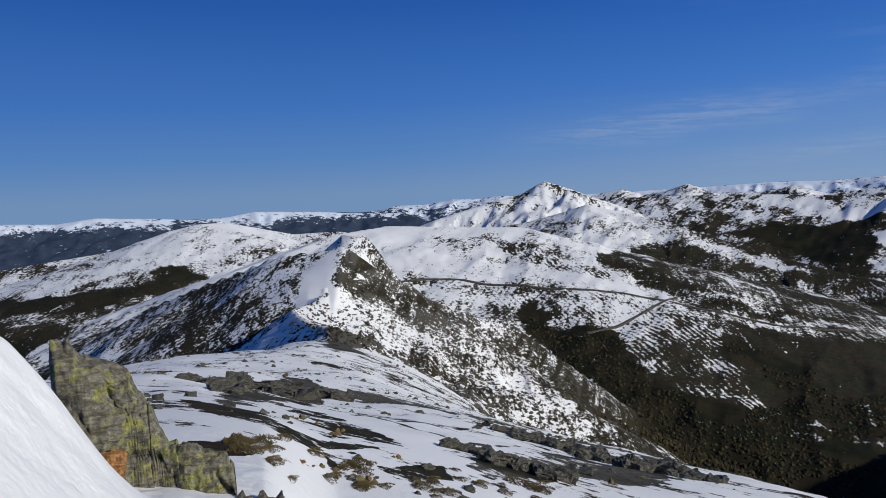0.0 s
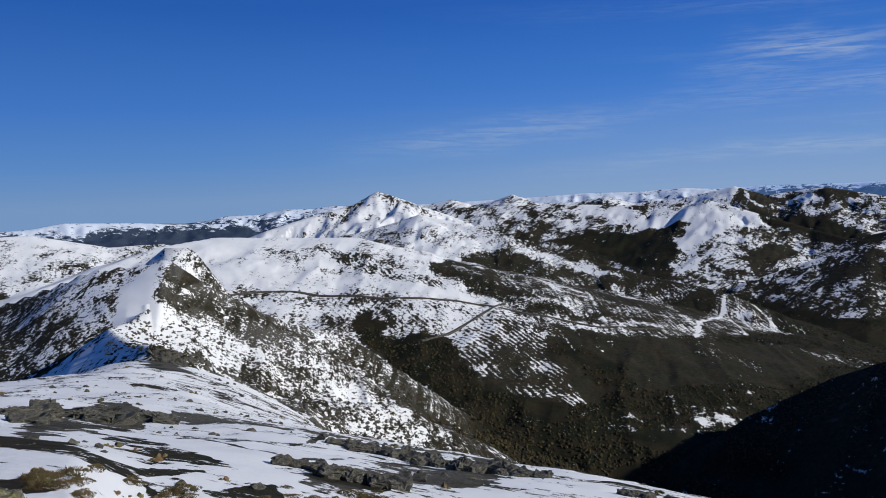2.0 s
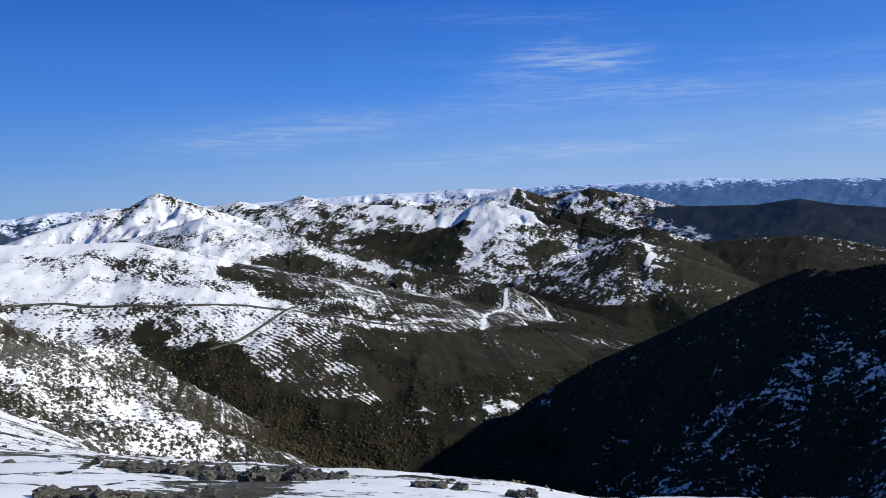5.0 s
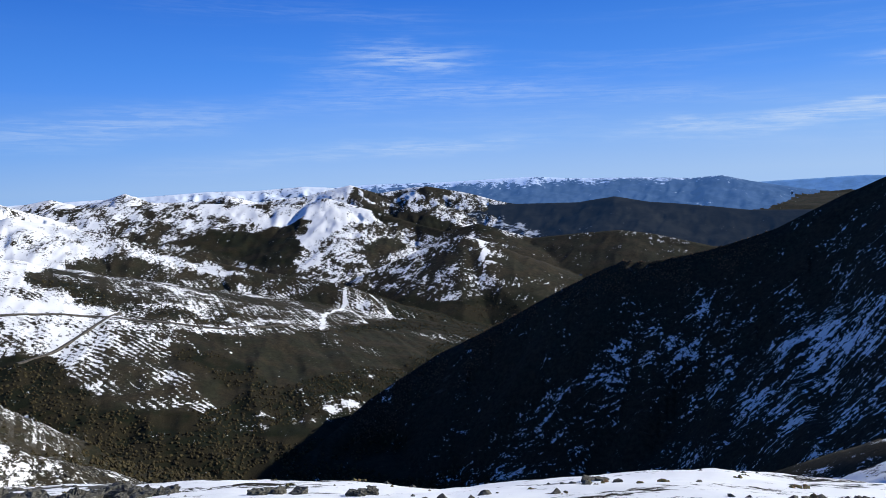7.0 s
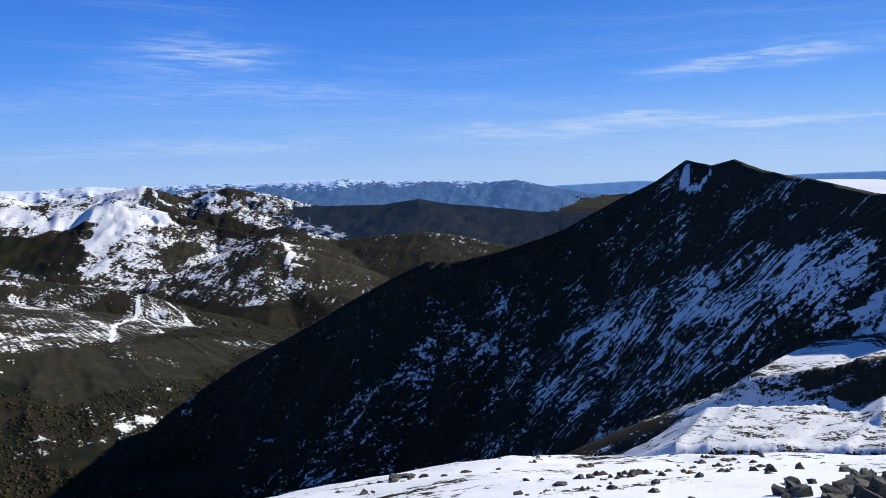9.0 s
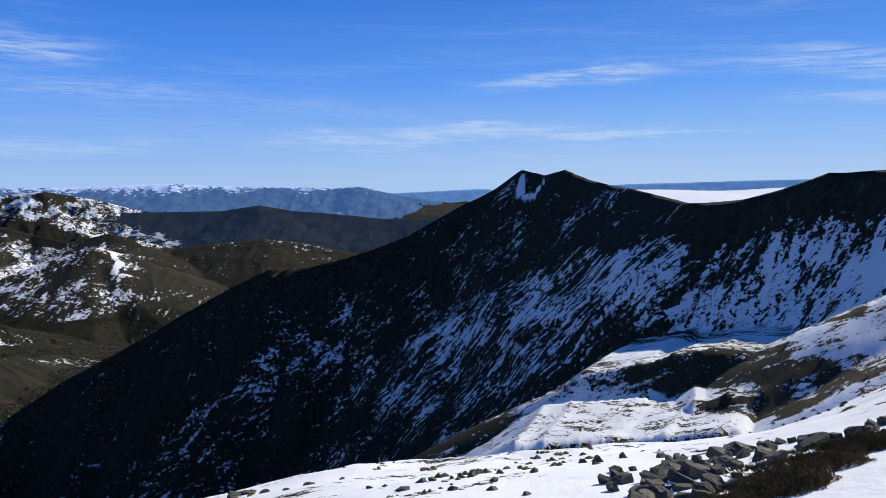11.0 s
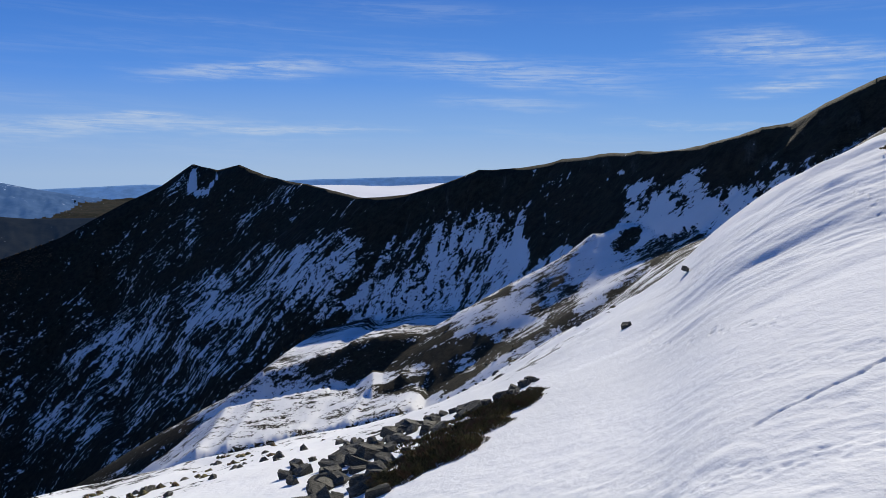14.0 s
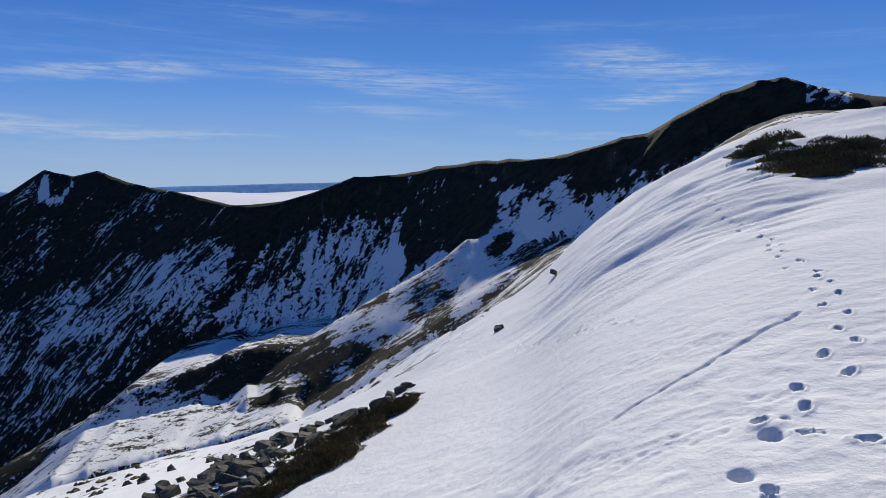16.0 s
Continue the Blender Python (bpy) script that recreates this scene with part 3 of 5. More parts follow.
patch(0.04, 0, 0.8, 0, (2050, 2788), (2145, 2552), (2183, 2368), (2137, 2002), (2083, 1967), (1993, 2164), (1940, 2384), (1883, 2502))  # dark pine band
patch(0.08, 0.2, 0.3, 0, (1550, 2175), (1652, 2259), (1837, 2333), (1861, 2309), (1712, 2214), (1543, 2098))  # shadowed gully, its shade painted as bare, partly wooded ground
patch(0.5, 0, 0.0, 0.3, (2232, 2652), (2469, 2549), (2447, 2272), (2341, 1970), (2141, 1991), (2244, 2359))  # streaked back slope
patch(0.14, 0.2, 0.1, 0, (2024, 3002), (2148, 3007), (2200, 2962), (2226, 2728), (2197, 2780), (2106, 2883), (2030, 2917))  # dark peak
patch(0.16, 0.2, 0.1, 0, (2268, 2866), (2374, 2772), (2435, 2673), (2332, 2682))  # second dark peak
lane(0.6, 8.3, (2136, 2987), (2092, 2901), (2091, 2819))  # peak gully
patch(0.38, 0.1, 0.1, 0, (1429, 1977), (1546, 1971), (1692, 1927), (1806, 1871), (1873, 1798), (1924, 1737), (1718, 1603), (1521, 1586), (1418, 1651), (1408, 1830))  # hut hill
patch(0.08, 0, 0.2, 0, (2068, 1924), (2091, 1775), (1996, 1558), (1732, 1429), (1633, 1526), (1763, 1669))  # bare side of the hut hill
lane(0.5, 11.6, (1829, 1843), (1788, 1766), (1716, 1728), (1759, 1678))  # snow bank
patch(0.04, 0, 0.8, 0, (1403, 1825), (1415, 1622), (1547, 1564), (1677, 1519), (1893, 1514), (1545, 1446), (1110, 1218), (1139, 1330))  # dark valley head
patch(0.1, 0, 0.3, 0.2, (2112, 1949), (2442, 1945), (2419, 1650), (2533, 1358), (2245, 1416), (2060, 1620))  # dark hills
lane(0.5, 5.9, (2566, 1735), (2517, 1663))  # track patch
patch(0.2, 0.15, 0, 0, (732, 685), (810, 513), (914, 274), (906, 224), (756, 104), (607, 18), (592, 17), (665, 78), (725, 143), (802, 247), (813, 353), (756, 439), (673, 560), (655, 698))  # bare upper flank
patch(0.14, 0.05, 0.1, 0, (457, 784), (732, 685), (673, 560), (622, 646), (559, 660))  # bare foot
patch(0.43, 0.1, 0, 0, (743, 394), (734, 255), (705, 138), (596, 48), (577, 17), (504, 13), (516, 83), (542, 145), (626, 273), (672, 358))  # streaked flank
patch(0.3, 0.1, 0.05, 0, (595, 678), (670, 357), (535, 164), (287, 88), (607, 324), (573, 547))  # lower flank
lane(0.8, 4.3, (904, 233), (885, 231))  # summit snow
lane(0.8, 3.5, (885, 231), (854, 205), (872, 200))  # summit snow
patch(0.54, 0, 0, 0, (503, 32), (505, 9), (506, -3), (476, -21), (449, -47), (434, -64), (434, -77), (411, -80), (381, -72), (324, -46), (441, -16))  # apron of snow
patch(0.56, 0, 0, 0, (362, -115), (344, -121), (320, -126), (305, -134), (273, -120), (289, -114), (317, -112), (342, -111))  # snow wall
patch(0.2, 0.2, 0, 0, (493, -95), (399, -123), (360, -116), (340, -111), (356, -99), (367, -86), (399, -81), (432, -89))  # buttress
lane(0.45, 3.8, (458, -88), (447, -82), (425, -76), (414, -71))  # gully
lane(0.4, 4.9, (545, -5), (533, 5), (514, 19), (508, 28))  # gully
lane(0.32, 3.5, (518, -42), (504, -33), (490, -29))  # gully
lane(0.3, 2.9, (479, -67), (468, -55), (452, -47))  # gully
lane(0.28, 3.4, (567, 40), (556, 66), (536, 98))  # gully
lane(0.28, 4.7, (660, 110), (661, 153), (639, 180))  # gully
lane(0.6, 1.8, (386, -118), (374, -122))  # bank
patch(0.56, 0, 0, 0.1, (295, 74), (338, 68), (305, 29), (303, 12), (290, -11), (281, -23), (281, -8), (280, 5), (266, -12), (245, 0), (249, 14), (251, 30), (251, 55), (260, 76))  # lit shelf
patch(0.22, 0, 0, 0.0, (250, 80), (251, 55), (251, 30), (249, 12), (243, 12), (245, 33), (245, 70))  # riser of the shelf
patch(0.22, 0.1, 0, 0, (280, 4), (283, -2), (281, -19), (263, -32), (251, -38), (249, -28), (265, -10))  # dark mound
patch(0.26, 0.1, 0, 0, (341, 56), (344, 41), (337, 14), (332, -2), (316, -21), (288, -39), (253, -53), (250, -45), (277, -32), (295, -11), (306, 5), (325, 31))  # long dark bank
patch(0.62, 0, 0, 0.1, (352, 48), (388, 22), (376, -14), (332, -37), (302, -56), (282, -67), (251, -60), (276, -52), (323, -22), (341, -2), (341, 19))  # upper tread
patch(0.66, 0.1, 0, 0, (294, -40), (315, -49), (378, -78), (356, -94), (311, -102), (250, -84), (239, -64), (247, -48))  # bowl floor
patch(0.42, 0.4, 0, 0, (290, -56), (312, -67), (305, -76), (286, -76), (246, -66), (249, -58))  # rock spur
patch(0.74, 0, 0, 0, (313, -78), (317, -88), (333, -109), (298, -114), (270, -119), (263, -116), (283, -105), (282, -93), (250, -79), (276, -74))  # basin snow
patch(0.26, 0.1, 0, 0, (303, -93), (312, -100), (310, -110), (296, -107), (288, -97), (293, -92))  # basin mound
patch(0.36, 0.1, 0, 0, (282, -100), (286, -107), (263, -116), (192, -85), (192, -77), (258, -92))  # basin mound
patch(0.26, 0.6, 0, 0, (-9.2, 27.1), (-16.1, 53.0), (-20.5, 75.1), (-18.3, 95.3), (-12.6, 76.8), (-11.2, 47.3), (-8.3, 27.7))  # rock band
patch(0.4, 0.2, 0, 0, (-10.5, 28.2), (-7.4, 26.7), (-5.2, 23.7), (-2.6, 25.5), (-1.6, 26.9), (-3.2, 23.9), (-4.7, 20.2), (-7.0, 21.4))  # heath strip
patch(0.42, 0.3, 0, 0, (-9.0, 36.7), (-7.8, 38.6), (-2.1, 28.5), (-1.6, 27.2), (-3.1, 26.4), (-5.1, 28.1))  # heath strip
patch(0.36, 0.6, 0, 0, (0.6, 25.9), (1.6, 32.2), (10.3, 57.9), (13.4, 51.5), (12.5, 39.9), (8.9, 34.2), (4.3, 30.1), (1.2, 24.3))  # crag band
patch(0.15, 0.6, 0, 0, (22.5, 92.4), (28.0, 89.9), (31.2, 86.9), (26.1, 77.5), (19.4, 72.2))  # crag band
patch(0.32, 0, 0, 0, (-5.1, 14.0), (-4.6, 15.0), (-3.6, 13.3), (-3.9, 12.4))  # heather
patch(0.32, 0, 0, 0, (-3.9, 21.0), (-3.2, 23.0), (-2.6, 20.8), (-3.3, 19.4))  # heather
patch(0.32, 0, 0, 0, (-2.4, 21.5), (-0.3, 24.3), (0.2, 21.8), (-1.5, 20.0))  # heather
lane(-0.45, 0.3, (-5.2, 45.5), (0.6, 33.9), (5.1, 45.0))  # ledge
lane(-0.4, 0.4, (1.6, 76.3), (6.2, 63.4), (11.8, 73.1))  # ledge
lane(-0.4, 0.3, (-3.0, 42.6), (2.3, 64.3), (8.6, 87.4))  # ledge
lane(-0.4, 0.4, (17.2, 49.8), (22.9, 52.9), (31.5, 51.1))  # ledge
patch(0.12, 0.6, 0, 0, (-48, 279), (-54, 345), (-55, 525), (-51, 511), (-31, 253), (-36, 248))  # crag on the spur
patch(0.22, 0.5, 0, 0, (-87, 573), (-76, 595), (-62, 597), (-44, 596), (-44, 575), (-64, 558), (-80, 552))  # pyramid crag
patch(0.33, 0.4, 0, 0, (-44, 593), (5, 614), (25, 621), (-13, 568), (-39, 572))  # heath on the pyramid
patch(0.97, 0, 0, 0, (-92, 598), (-99, 748), (-87, 573), (-89, 553), (-78, 531), (-83, 510), (-84, 432), (-112, 538), (-110, 565))  # snow strip
patch(0.49, 0.2, 0, 0, (-97, 597), (-135, 613), (-201, 635), (-268, 664), (-312, 652), (-205, 533), (-153, 499), (-111, 488), (-96, 491), (-114, 536), (-113, 567))  # left flank
patch(0.4, 0.3, 0, 0, (-96, 491), (-111, 488), (-153, 499), (-190, 525), (-151, 520), (-118, 521), (-111, 532))  # foot of the pyramid
patch(0.72, 0, 0, 0.2, (-1055, 1729), (-927, 1744), (-809, 1588), (-795, 1485), (-954, 1558))  # snowy plain
patch(0.1, 0, 0.6, 0, (-940, 1534), (-785, 1467), (-710, 1505), (-580, 1535), (-507, 1571), (-565, 1598), (-653, 1634), (-569, 1503), (-669, 1412), (-867, 1411))  # dark foot of the hill


def edge_distance(x, y, pts, closed):
    """Distance to a line through the points, and whether a closed one holds the place."""
    d = np.full(x.shape, 1e9, np.float32)
    inside = np.zeros(x.shape, bool)
    for a, b in zip(pts, np.roll(pts, -1, axis=0) if closed else pts[1:]):
        v = b - a
        t = np.clip(((x - a[0]) * v[0] + (y - a[1]) * v[1]) / max(float(v @ v), 1e-6), 0, 1)
        d = np.minimum(d, np.hypot(x - a[0] - t * v[0], y - a[1] - t * v[1]))
        if closed and abs(v[1]) > 1e-6:
            inside ^= ((a[1] > y) != (b[1] > y)) & (x < a[0] + (y - a[1]) / v[1] * v[0])
    return d, inside


def lay_patches(x, y, land):
    for cover, rocky, wood, plough, pts in PATCHES:
        far = float(np.hypot(*pts.mean(axis=0)))
        lo, hi = pts.min(axis=0) - 0.03 * far, pts.max(axis=0) + 0.03 * far
        m = (x > lo[0]) & (x < hi[0]) & (y > lo[1]) & (y < hi[1])
        if not m.any():
            continue
        d, inside = edge_distance(x[m], y[m], pts, True)
        d = np.where(inside, d, -d) + 0.022 * far * fbm(x[m], y[m], 0.035 * far, 4, 501)
        w = smooth(-0.006 * far, 0.006 * far, d)[:, None]
        land[m] = land[m] * (1 - w) + w * np.array([cover, rocky, wood, plough], np.float32)
    for gain, wide, pts in LANES:
        lo, hi = pts.min(axis=0) - 3 * wide, pts.max(axis=0) + 3 * wide
        m = (x > lo[0]) & (x < hi[0]) & (y > lo[1]) & (y < hi[1])
        if not m.any():
            continue
        d = edge_distance(x[m], y[m], pts, False)[0] + 1.1 * wide * fbm(x[m], y[m], 3.5 * wide, 3, 507)
        land[m, 0] += gain * smooth(1.25 * wide, 0.45 * wide, d)


def growth_at(x, y, z, which, down=None):
    r, az = np.hypot(x, y), np.degrees(np.arctan2(x, y))
    land = np.zeros((*x.shape, 4), np.float32)
    for k, name in enumerate(NAMES):
        z0, c0, z1, c1, rocky, tree = GROWTH[name]
        m = which == k
        if not m.any():
            continue
        c = c0 + (c1 - c0) * np.clip((z[m] - z0) / (z1 - z0), 0, 1)
        land[m, 0], land[m, 1] = c, rocky
        land[m, 2] = smooth(tree + 18, tree - 18, z[m] + 14 * fbm(x[m], y[m], 90, 3, 77))
    land[..., 0] *= 1 - 0.8 * land[..., 2]
    # bands of bare crag along the brow, on the pyramid and the spur
    r_, crag = np.maximum(r, 1), fbm(x, y, 60, 4, 131)
    brow = (which == 0) & (az > -8) & (az < 26)
    land[..., 0] -= np.where(brow, 0.42 * smooth(9, 3, np.abs(r - 88 - 14 * crag)), 0)
    land[..., 1] += np.where(brow, 0.7 * smooth(14, 6, np.abs(r - 88)), 0)
    pyr = which == NAMES.index("pyramid_ridge")
    top = np.where(pyr & (r < 680), smooth(-9.3, -8.2, az + 2.0 * crag), 0)
    land[..., 1] += top * 0.7 * smooth(-150, -60, z)
    land[..., 0] -= top * 0.26 * smooth(-115, -50, z + 40 * crag)
    strip = smooth(1.3, 0.5, np.abs(az + 9.6 + 0.012 * (r - 520))) * smooth(430, 470, r) * smooth(600, 570, r)
    land[..., 0] += 0.6 * strip
    gentle = np.isin(which, [NAMES.index(k) for k in ("plateau_hill", "pale_hill", "smooth_hill")])
    land[..., 3] = np.where(gentle, 0.16, 0)
    tee = which == NAMES.index("shaded_mountain")
    if down is not None:        # hardly any snow holds under the crest, most of it half-way down
        c = 0.08 + 0.18 * smooth(20, 90, down + 30 * crag)
        land[..., 0] = np.where(tee, c, land[..., 0])
        bowl = which == NAMES.index("cirque_ridge")
        buttress = smooth(100, 102, az + 3 * crag) * smooth(108.5, 106.5, az + 3 * crag) * smooth(105, 75, down + 20 * crag)
        c = 0.06 + smooth(109, 106, az) * (0.46 * smooth(14, 48, down + 40 * crag) + 0.22 * smooth(85, 125, down)) + smooth(106, 109, az) * 0.62 * smooth(8, 24, down + 14 * crag) - 0.5 * buttress
        land[..., 0] = np.where(bowl, c, land[..., 0])
        dome = (which == NAMES.index("summit_dome")) & (az < 130)
        land[..., 0] = np.where(dome, 0.06 + 0.70 * smooth(10, 20, down + 8 * crag), land[..., 0])
    tee = which == NAMES.index("shaded_mountain")
    # snowy clearings along the valley stream
    for px, py, size in ((513, 862, 20), (560, 880, 10), (602, 892, 16), (640, 925, 12), (470, 905, 12), (450, 870, 9), (703, 975, 9), (430, 960, 8), (560, 960, 7)):
        clear = np.exp(-((x - px) ** 2 + (y - py) ** 2) / size ** 2)
        clear = np.where(tee, 0, clear)
        land[..., 0] += 0.42 * clear
        land[..., 2] *= 1 - clear
    land[..., 0] += np.where(which == NAMES.index("hut_hill"), np.exp(-((x - 1894) ** 2 + (y - 1688) ** 2) / 60.0), 0)
    near = which == 0
    shelf = np.where(near, smooth(66, 74, az) * smooth(130, 190, r), 0)
    band = fbm((x * 0.34 + y * 0.94) * 0.30, x * 0.94 - y * 0.34, 40, 5, 151)
    land[..., 0] = land[..., 0] * (1 - shelf) + shelf * np.clip(0.56 + 0.9 * band, 0.1, 1.0)
    land[..., 1] -= 0.4 * shelf
    heath = smooth(120, 125, az) * smooth(60, 90, r)
    land[..., 0] = np.where(near, land[..., 0] - 0.16 * heath, land[..., 0])
    lee_edge = 91 + 20 * smooth(26, 48, r)
    clean = smooth(-4, 4, az - lee_edge) * smooth(75, 45, r) * smooth(142, 132, az) + smooth(16, 10, r)
    land[..., 0] = np.where(near, np.clip(land[..., 0] + clean, 0, 1.3), land[..., 0])
    lay_patches(x, y, land)
    # drifted and blown places, and the lie of the gullies
    land[..., 0] += np.where(r > 150, 0.34 * fbm(x, y, 50, 3, 521), 0) + np.where(r > 900, 0.30 * fbm(x, y, 150, 3, 527), 0)
    return land


def drift(x, y):
    """The wind-packed bank of snow beside the lichened rock."""
    ax, ay = polar(-62.5, 3.6)
    bx, by = polar(-34.9, 8.4)
    t = np.clip(((x - ax) * (bx - ax) + (y - ay) * (by - ay)) / ((bx - ax) ** 2 + (by - ay) ** 2), 0, 1.0)
    d = np.hypot(x - ax - t * (bx - ax), y - ay - t * (by - ay))
    return (0.8 + 1.15 * t) * smooth(1.9, 0.25, d + 0.12 * fbm(x, y, 1.2, 3, 91))


# a walker's trail coming up the slope beside us, the line a ski or stick has scored, and the snow's own relief
TRAIL = [(5.9, -6.2), (6.64, -5.6), (7.8, -7.1), (8.15, -7.8), (10.0, -9.4), (12.0, -10.85), (15.4, -12.7), (19, -14.8), (22.6, -16.7), (27.8, -19), (34, -23)]
OLD_TRAIL = [(15, -8.7), (19, -9.0), (25.9, -9.6), (31, -13.5), (38, -19)]
# bands of old steps, melted to rows of scallops
SCALLOPS = [(9.72, -3.39), (8.92, -4.07), (7.83, -4.44), (7.43, -5.08), (7.41, -5.79), (7.65, -6.6)]
SCALLOPS_ABOVE = [(12.12, -6.6), (11.11, -7.31), (10.77, -8.14), (10.49, -8.97)]
SCORED = [(10.5, -9.1), (10.36, -8.75), (10.27, -8.3), (10.08, -7.8), (9.93, -7.35), (9.72, -6.9), (9.62, -6.5), (9.55, -6.1), (9.50, -5.7), (9.42, -5.3)]


def steps_along(way, stride):
    pts = [Vector(p) for p in way]
    side, left, out = 1, 0.0, []
    for p, q in zip(pts[:-1], pts[1:]):
        d = (q - p).normalized()
        run = left
        while run < (q - p).length:
            c = p + d * run + Vector((-d.y, d.x)) * 0.13 * side + Vector((random.uniform(-0.16, 0.16), random.uniform(-0.16, 0.16)))
            turn = random.uniform(-0.3, 0.3)
            out.append((c, Vector((d.x * math.cos(turn) - d.y * math.sin(turn), d.x * math.sin(turn) + d.y * math.cos(turn))), random.uniform(0.75, 1.15)))
            side, run = -side, run + stride * random.uniform(0.85, 1.15)
        left = run - (q - p).length
    return out


def snow_relief(x, y, r, az):
    """Wind ripples, sun cups, footprints and the trampled band in the snow underfoot."""
    fadeout, ring = smooth(60, 25, r), r[:, 0]
    out = 0.026 * fbm(x, y, 0.30, 3, 201) * smooth(26, 9, r)
    u, v = 0.34 * x + 0.94 * y, 0.94 * x - 0.34 * y
    # wind ridges running down the slope, steep on the side away from the sun
    lee = smooth(108, 117, az) * smooth(135, 127, az) * smooth(17, 29, r) * smooth(75, 48, r)
    out += lee * (0.45 * fbm(v, u * 0.3, 2.8, 4, 211) + 0.14 * fbm(v, u * 0.5, 0.8, 2, 215))
    out += smooth(90, 105, az) * smooth(24, 9, r) * 0.022 * fbm(v, u * 0.8, 0.34, 2, 217)
    out += 0.045 * fbm(x, y, 2.6, 3, 221) * fadeout
    for way, depth, size in ((TRAIL, 0.10, 1.0), (OLD_TRAIL, 0.06, 1.0)):
        for c, d, k in steps_along(way, 0.62):
            a, b = (x - c.x) * d.x + (y - c.y) * d.y, -(x - c.x) * d.y + (y - c.y) * d.x
            m = (np.abs(a) < 0.5) & (np.abs(b) < 0.5)
            q = np.abs((a[m] / (0.125 * k)) ** 2 + (b[m] / 0.062) ** 2 + 1.3 * fbm(x[m], y[m], 0.13, 3, 237))
            out[m] += -depth * k * np.exp(-q ** 3) + 0.025 * np.exp(-(q - 2.2) ** 2)
    for cx, cy, k in ((6.64, -5.6, 1.0), (6.04, -4.8, 0.85), (5.6, -4.75, 0.6), (5.44, -4.64, 0.6), (5.53, -4.3, 0.5), (6.3, -5.9, 0.5), (6.95, -6.0, 0.55)):
        q = ((x - cx) / (0.125 * k)) ** 2 + ((y - cy) / (0.085 * k)) ** 2 + 1.6 * fbm(x, y, 0.16, 3, 233)
        m = q < 9
        out[m] += -0.17 * k * np.exp(-np.abs(q[m]) ** 2)
    for p, q in zip(SCORED[:-1], SCORED[1:]):
        vx, vy = q[0] - p[0], q[1] - p[1]
        t = np.clip(((x - p[0]) * vx + (y - p[1]) * vy) / (vx * vx + vy * vy), 0, 1)
        dd = np.hypot(x - p[0] - t * vx, y - p[1] - t * vy)
        m = dd < 0.3
        out[m] += -0.05 * np.exp(-(dd[m] / 0.04) ** 2)
    for way, rows, gap in ((SCALLOPS, 3, 0.15), (SCALLOPS_ABOVE, 2, 0.2)):
        for p, q in zip(way[:-1], way[1:]):
            vx, vy = q[0] - p[0], q[1] - p[1]
            ln = math.hypot(vx, vy)
            for step in range(int(ln / gap)):
                for row in range(rows):
                    t, side = (step + random.random() * 0.5) * gap / ln, (row - 0.5 * (rows - 1)) * 0.2 + random.gauss(0, 0.04)
                    cx, cy = p[0] + vx * t - vy / ln * side, p[1] + vy * t + vx / ln * side
                    size, deep = random.uniform(0.05, 0.085), random.uniform(0.012, 0.034)
                    lo, hi = np.searchsorted(ring, math.hypot(cx, cy) - 0.25), np.searchsorted(ring, math.hypot(cx, cy) + 0.25)
                    zone = (slice(lo, hi), slice(None))
                    dd = (x[zone] - cx) ** 2 + (y[zone] - cy) ** 2
                    m = dd < 0.06
                    out[zone][m] -= deep * np.exp(-dd[m] / size ** 2)
    return out


# ---------------------------------------------------------------- one sheet of land, cut into its forms
def grid_of_land():
    az = np.concatenate([np.arange(-180, -36, 3.0), np.arange(-36, 139, 0.112), np.arange(139, 180, 3.0)])
    rr = np.concatenate([[0.02, 0.3, 0.8], np.geomspace(1.4, 6, 25), np.geomspace(6.05, 45, 370), np.geomspace(45.6, 1500, 235), np.geomspace(1508, 4980, 220)])
    A, Rr = np.meshgrid(az, rr)
    # the rows bend so that one of them runs along the near skyline
    sky = [c[:2] for name in ("shaded_mountain", "cirque_ridge", "summit_dome") for c in RIDGES[name][0]]
    want = np.interp(az, [c[0] for c in sky], [c[1] for c in sky])
    a, b = int(np.searchsorted(rr, 45.5)), int(np.searchsorted(rr, 1500))
    mid = int(np.searchsorted(rr, 520))
    lg = np.log(rr)
    for lo, hi, r0, r1 in ((a, mid, np.full_like(want, rr[a]), want), (mid, b, want, np.full_like(want, rr[b]))):
        f = ((lg[lo:hi + 1] - lg[lo]) / (lg[hi] - lg[lo]))[:, None]
        Rr[lo:hi + 1] = np.exp(np.log(r0)[None] * (1 - f) + np.log(r1)[None] * f)
    # a row of vertices runs along every crest line
    for name, (crest, steep, relief, rough) in RIDGES.items():
        if crest[0][1] < 1600 or name in ("shaded_mountain", "cirque_ridge", "summit_dome"):
            continue
        pts = np.array([(*polar(a, d),) for a, d, _ in crest])
        t = np.linspace(0, len(pts) - 1, 40 * len(pts))
        px, py = (np.interp(t, np.arange(len(pts)), pts[:, k]) for k in (0, 1))
        pa, pr = np.degrees(np.arctan2(px, py)), np.hypot(px, py)
        order = np.argsort(pa)
        cols = np.nonzero((az > pa.min()) & (az < pa.max()))[0]
        if len(cols) == 0:
            continue
        want = np.interp(az[cols], pa[order], pr[order])
        row = np.clip(np.searchsorted(rr, want), 1, len(rr) - 1)
        row = np.where(want - rr[row - 1] < rr[row] - want, row - 1, row)
        Rr[row, cols] = want
    return A, Rr


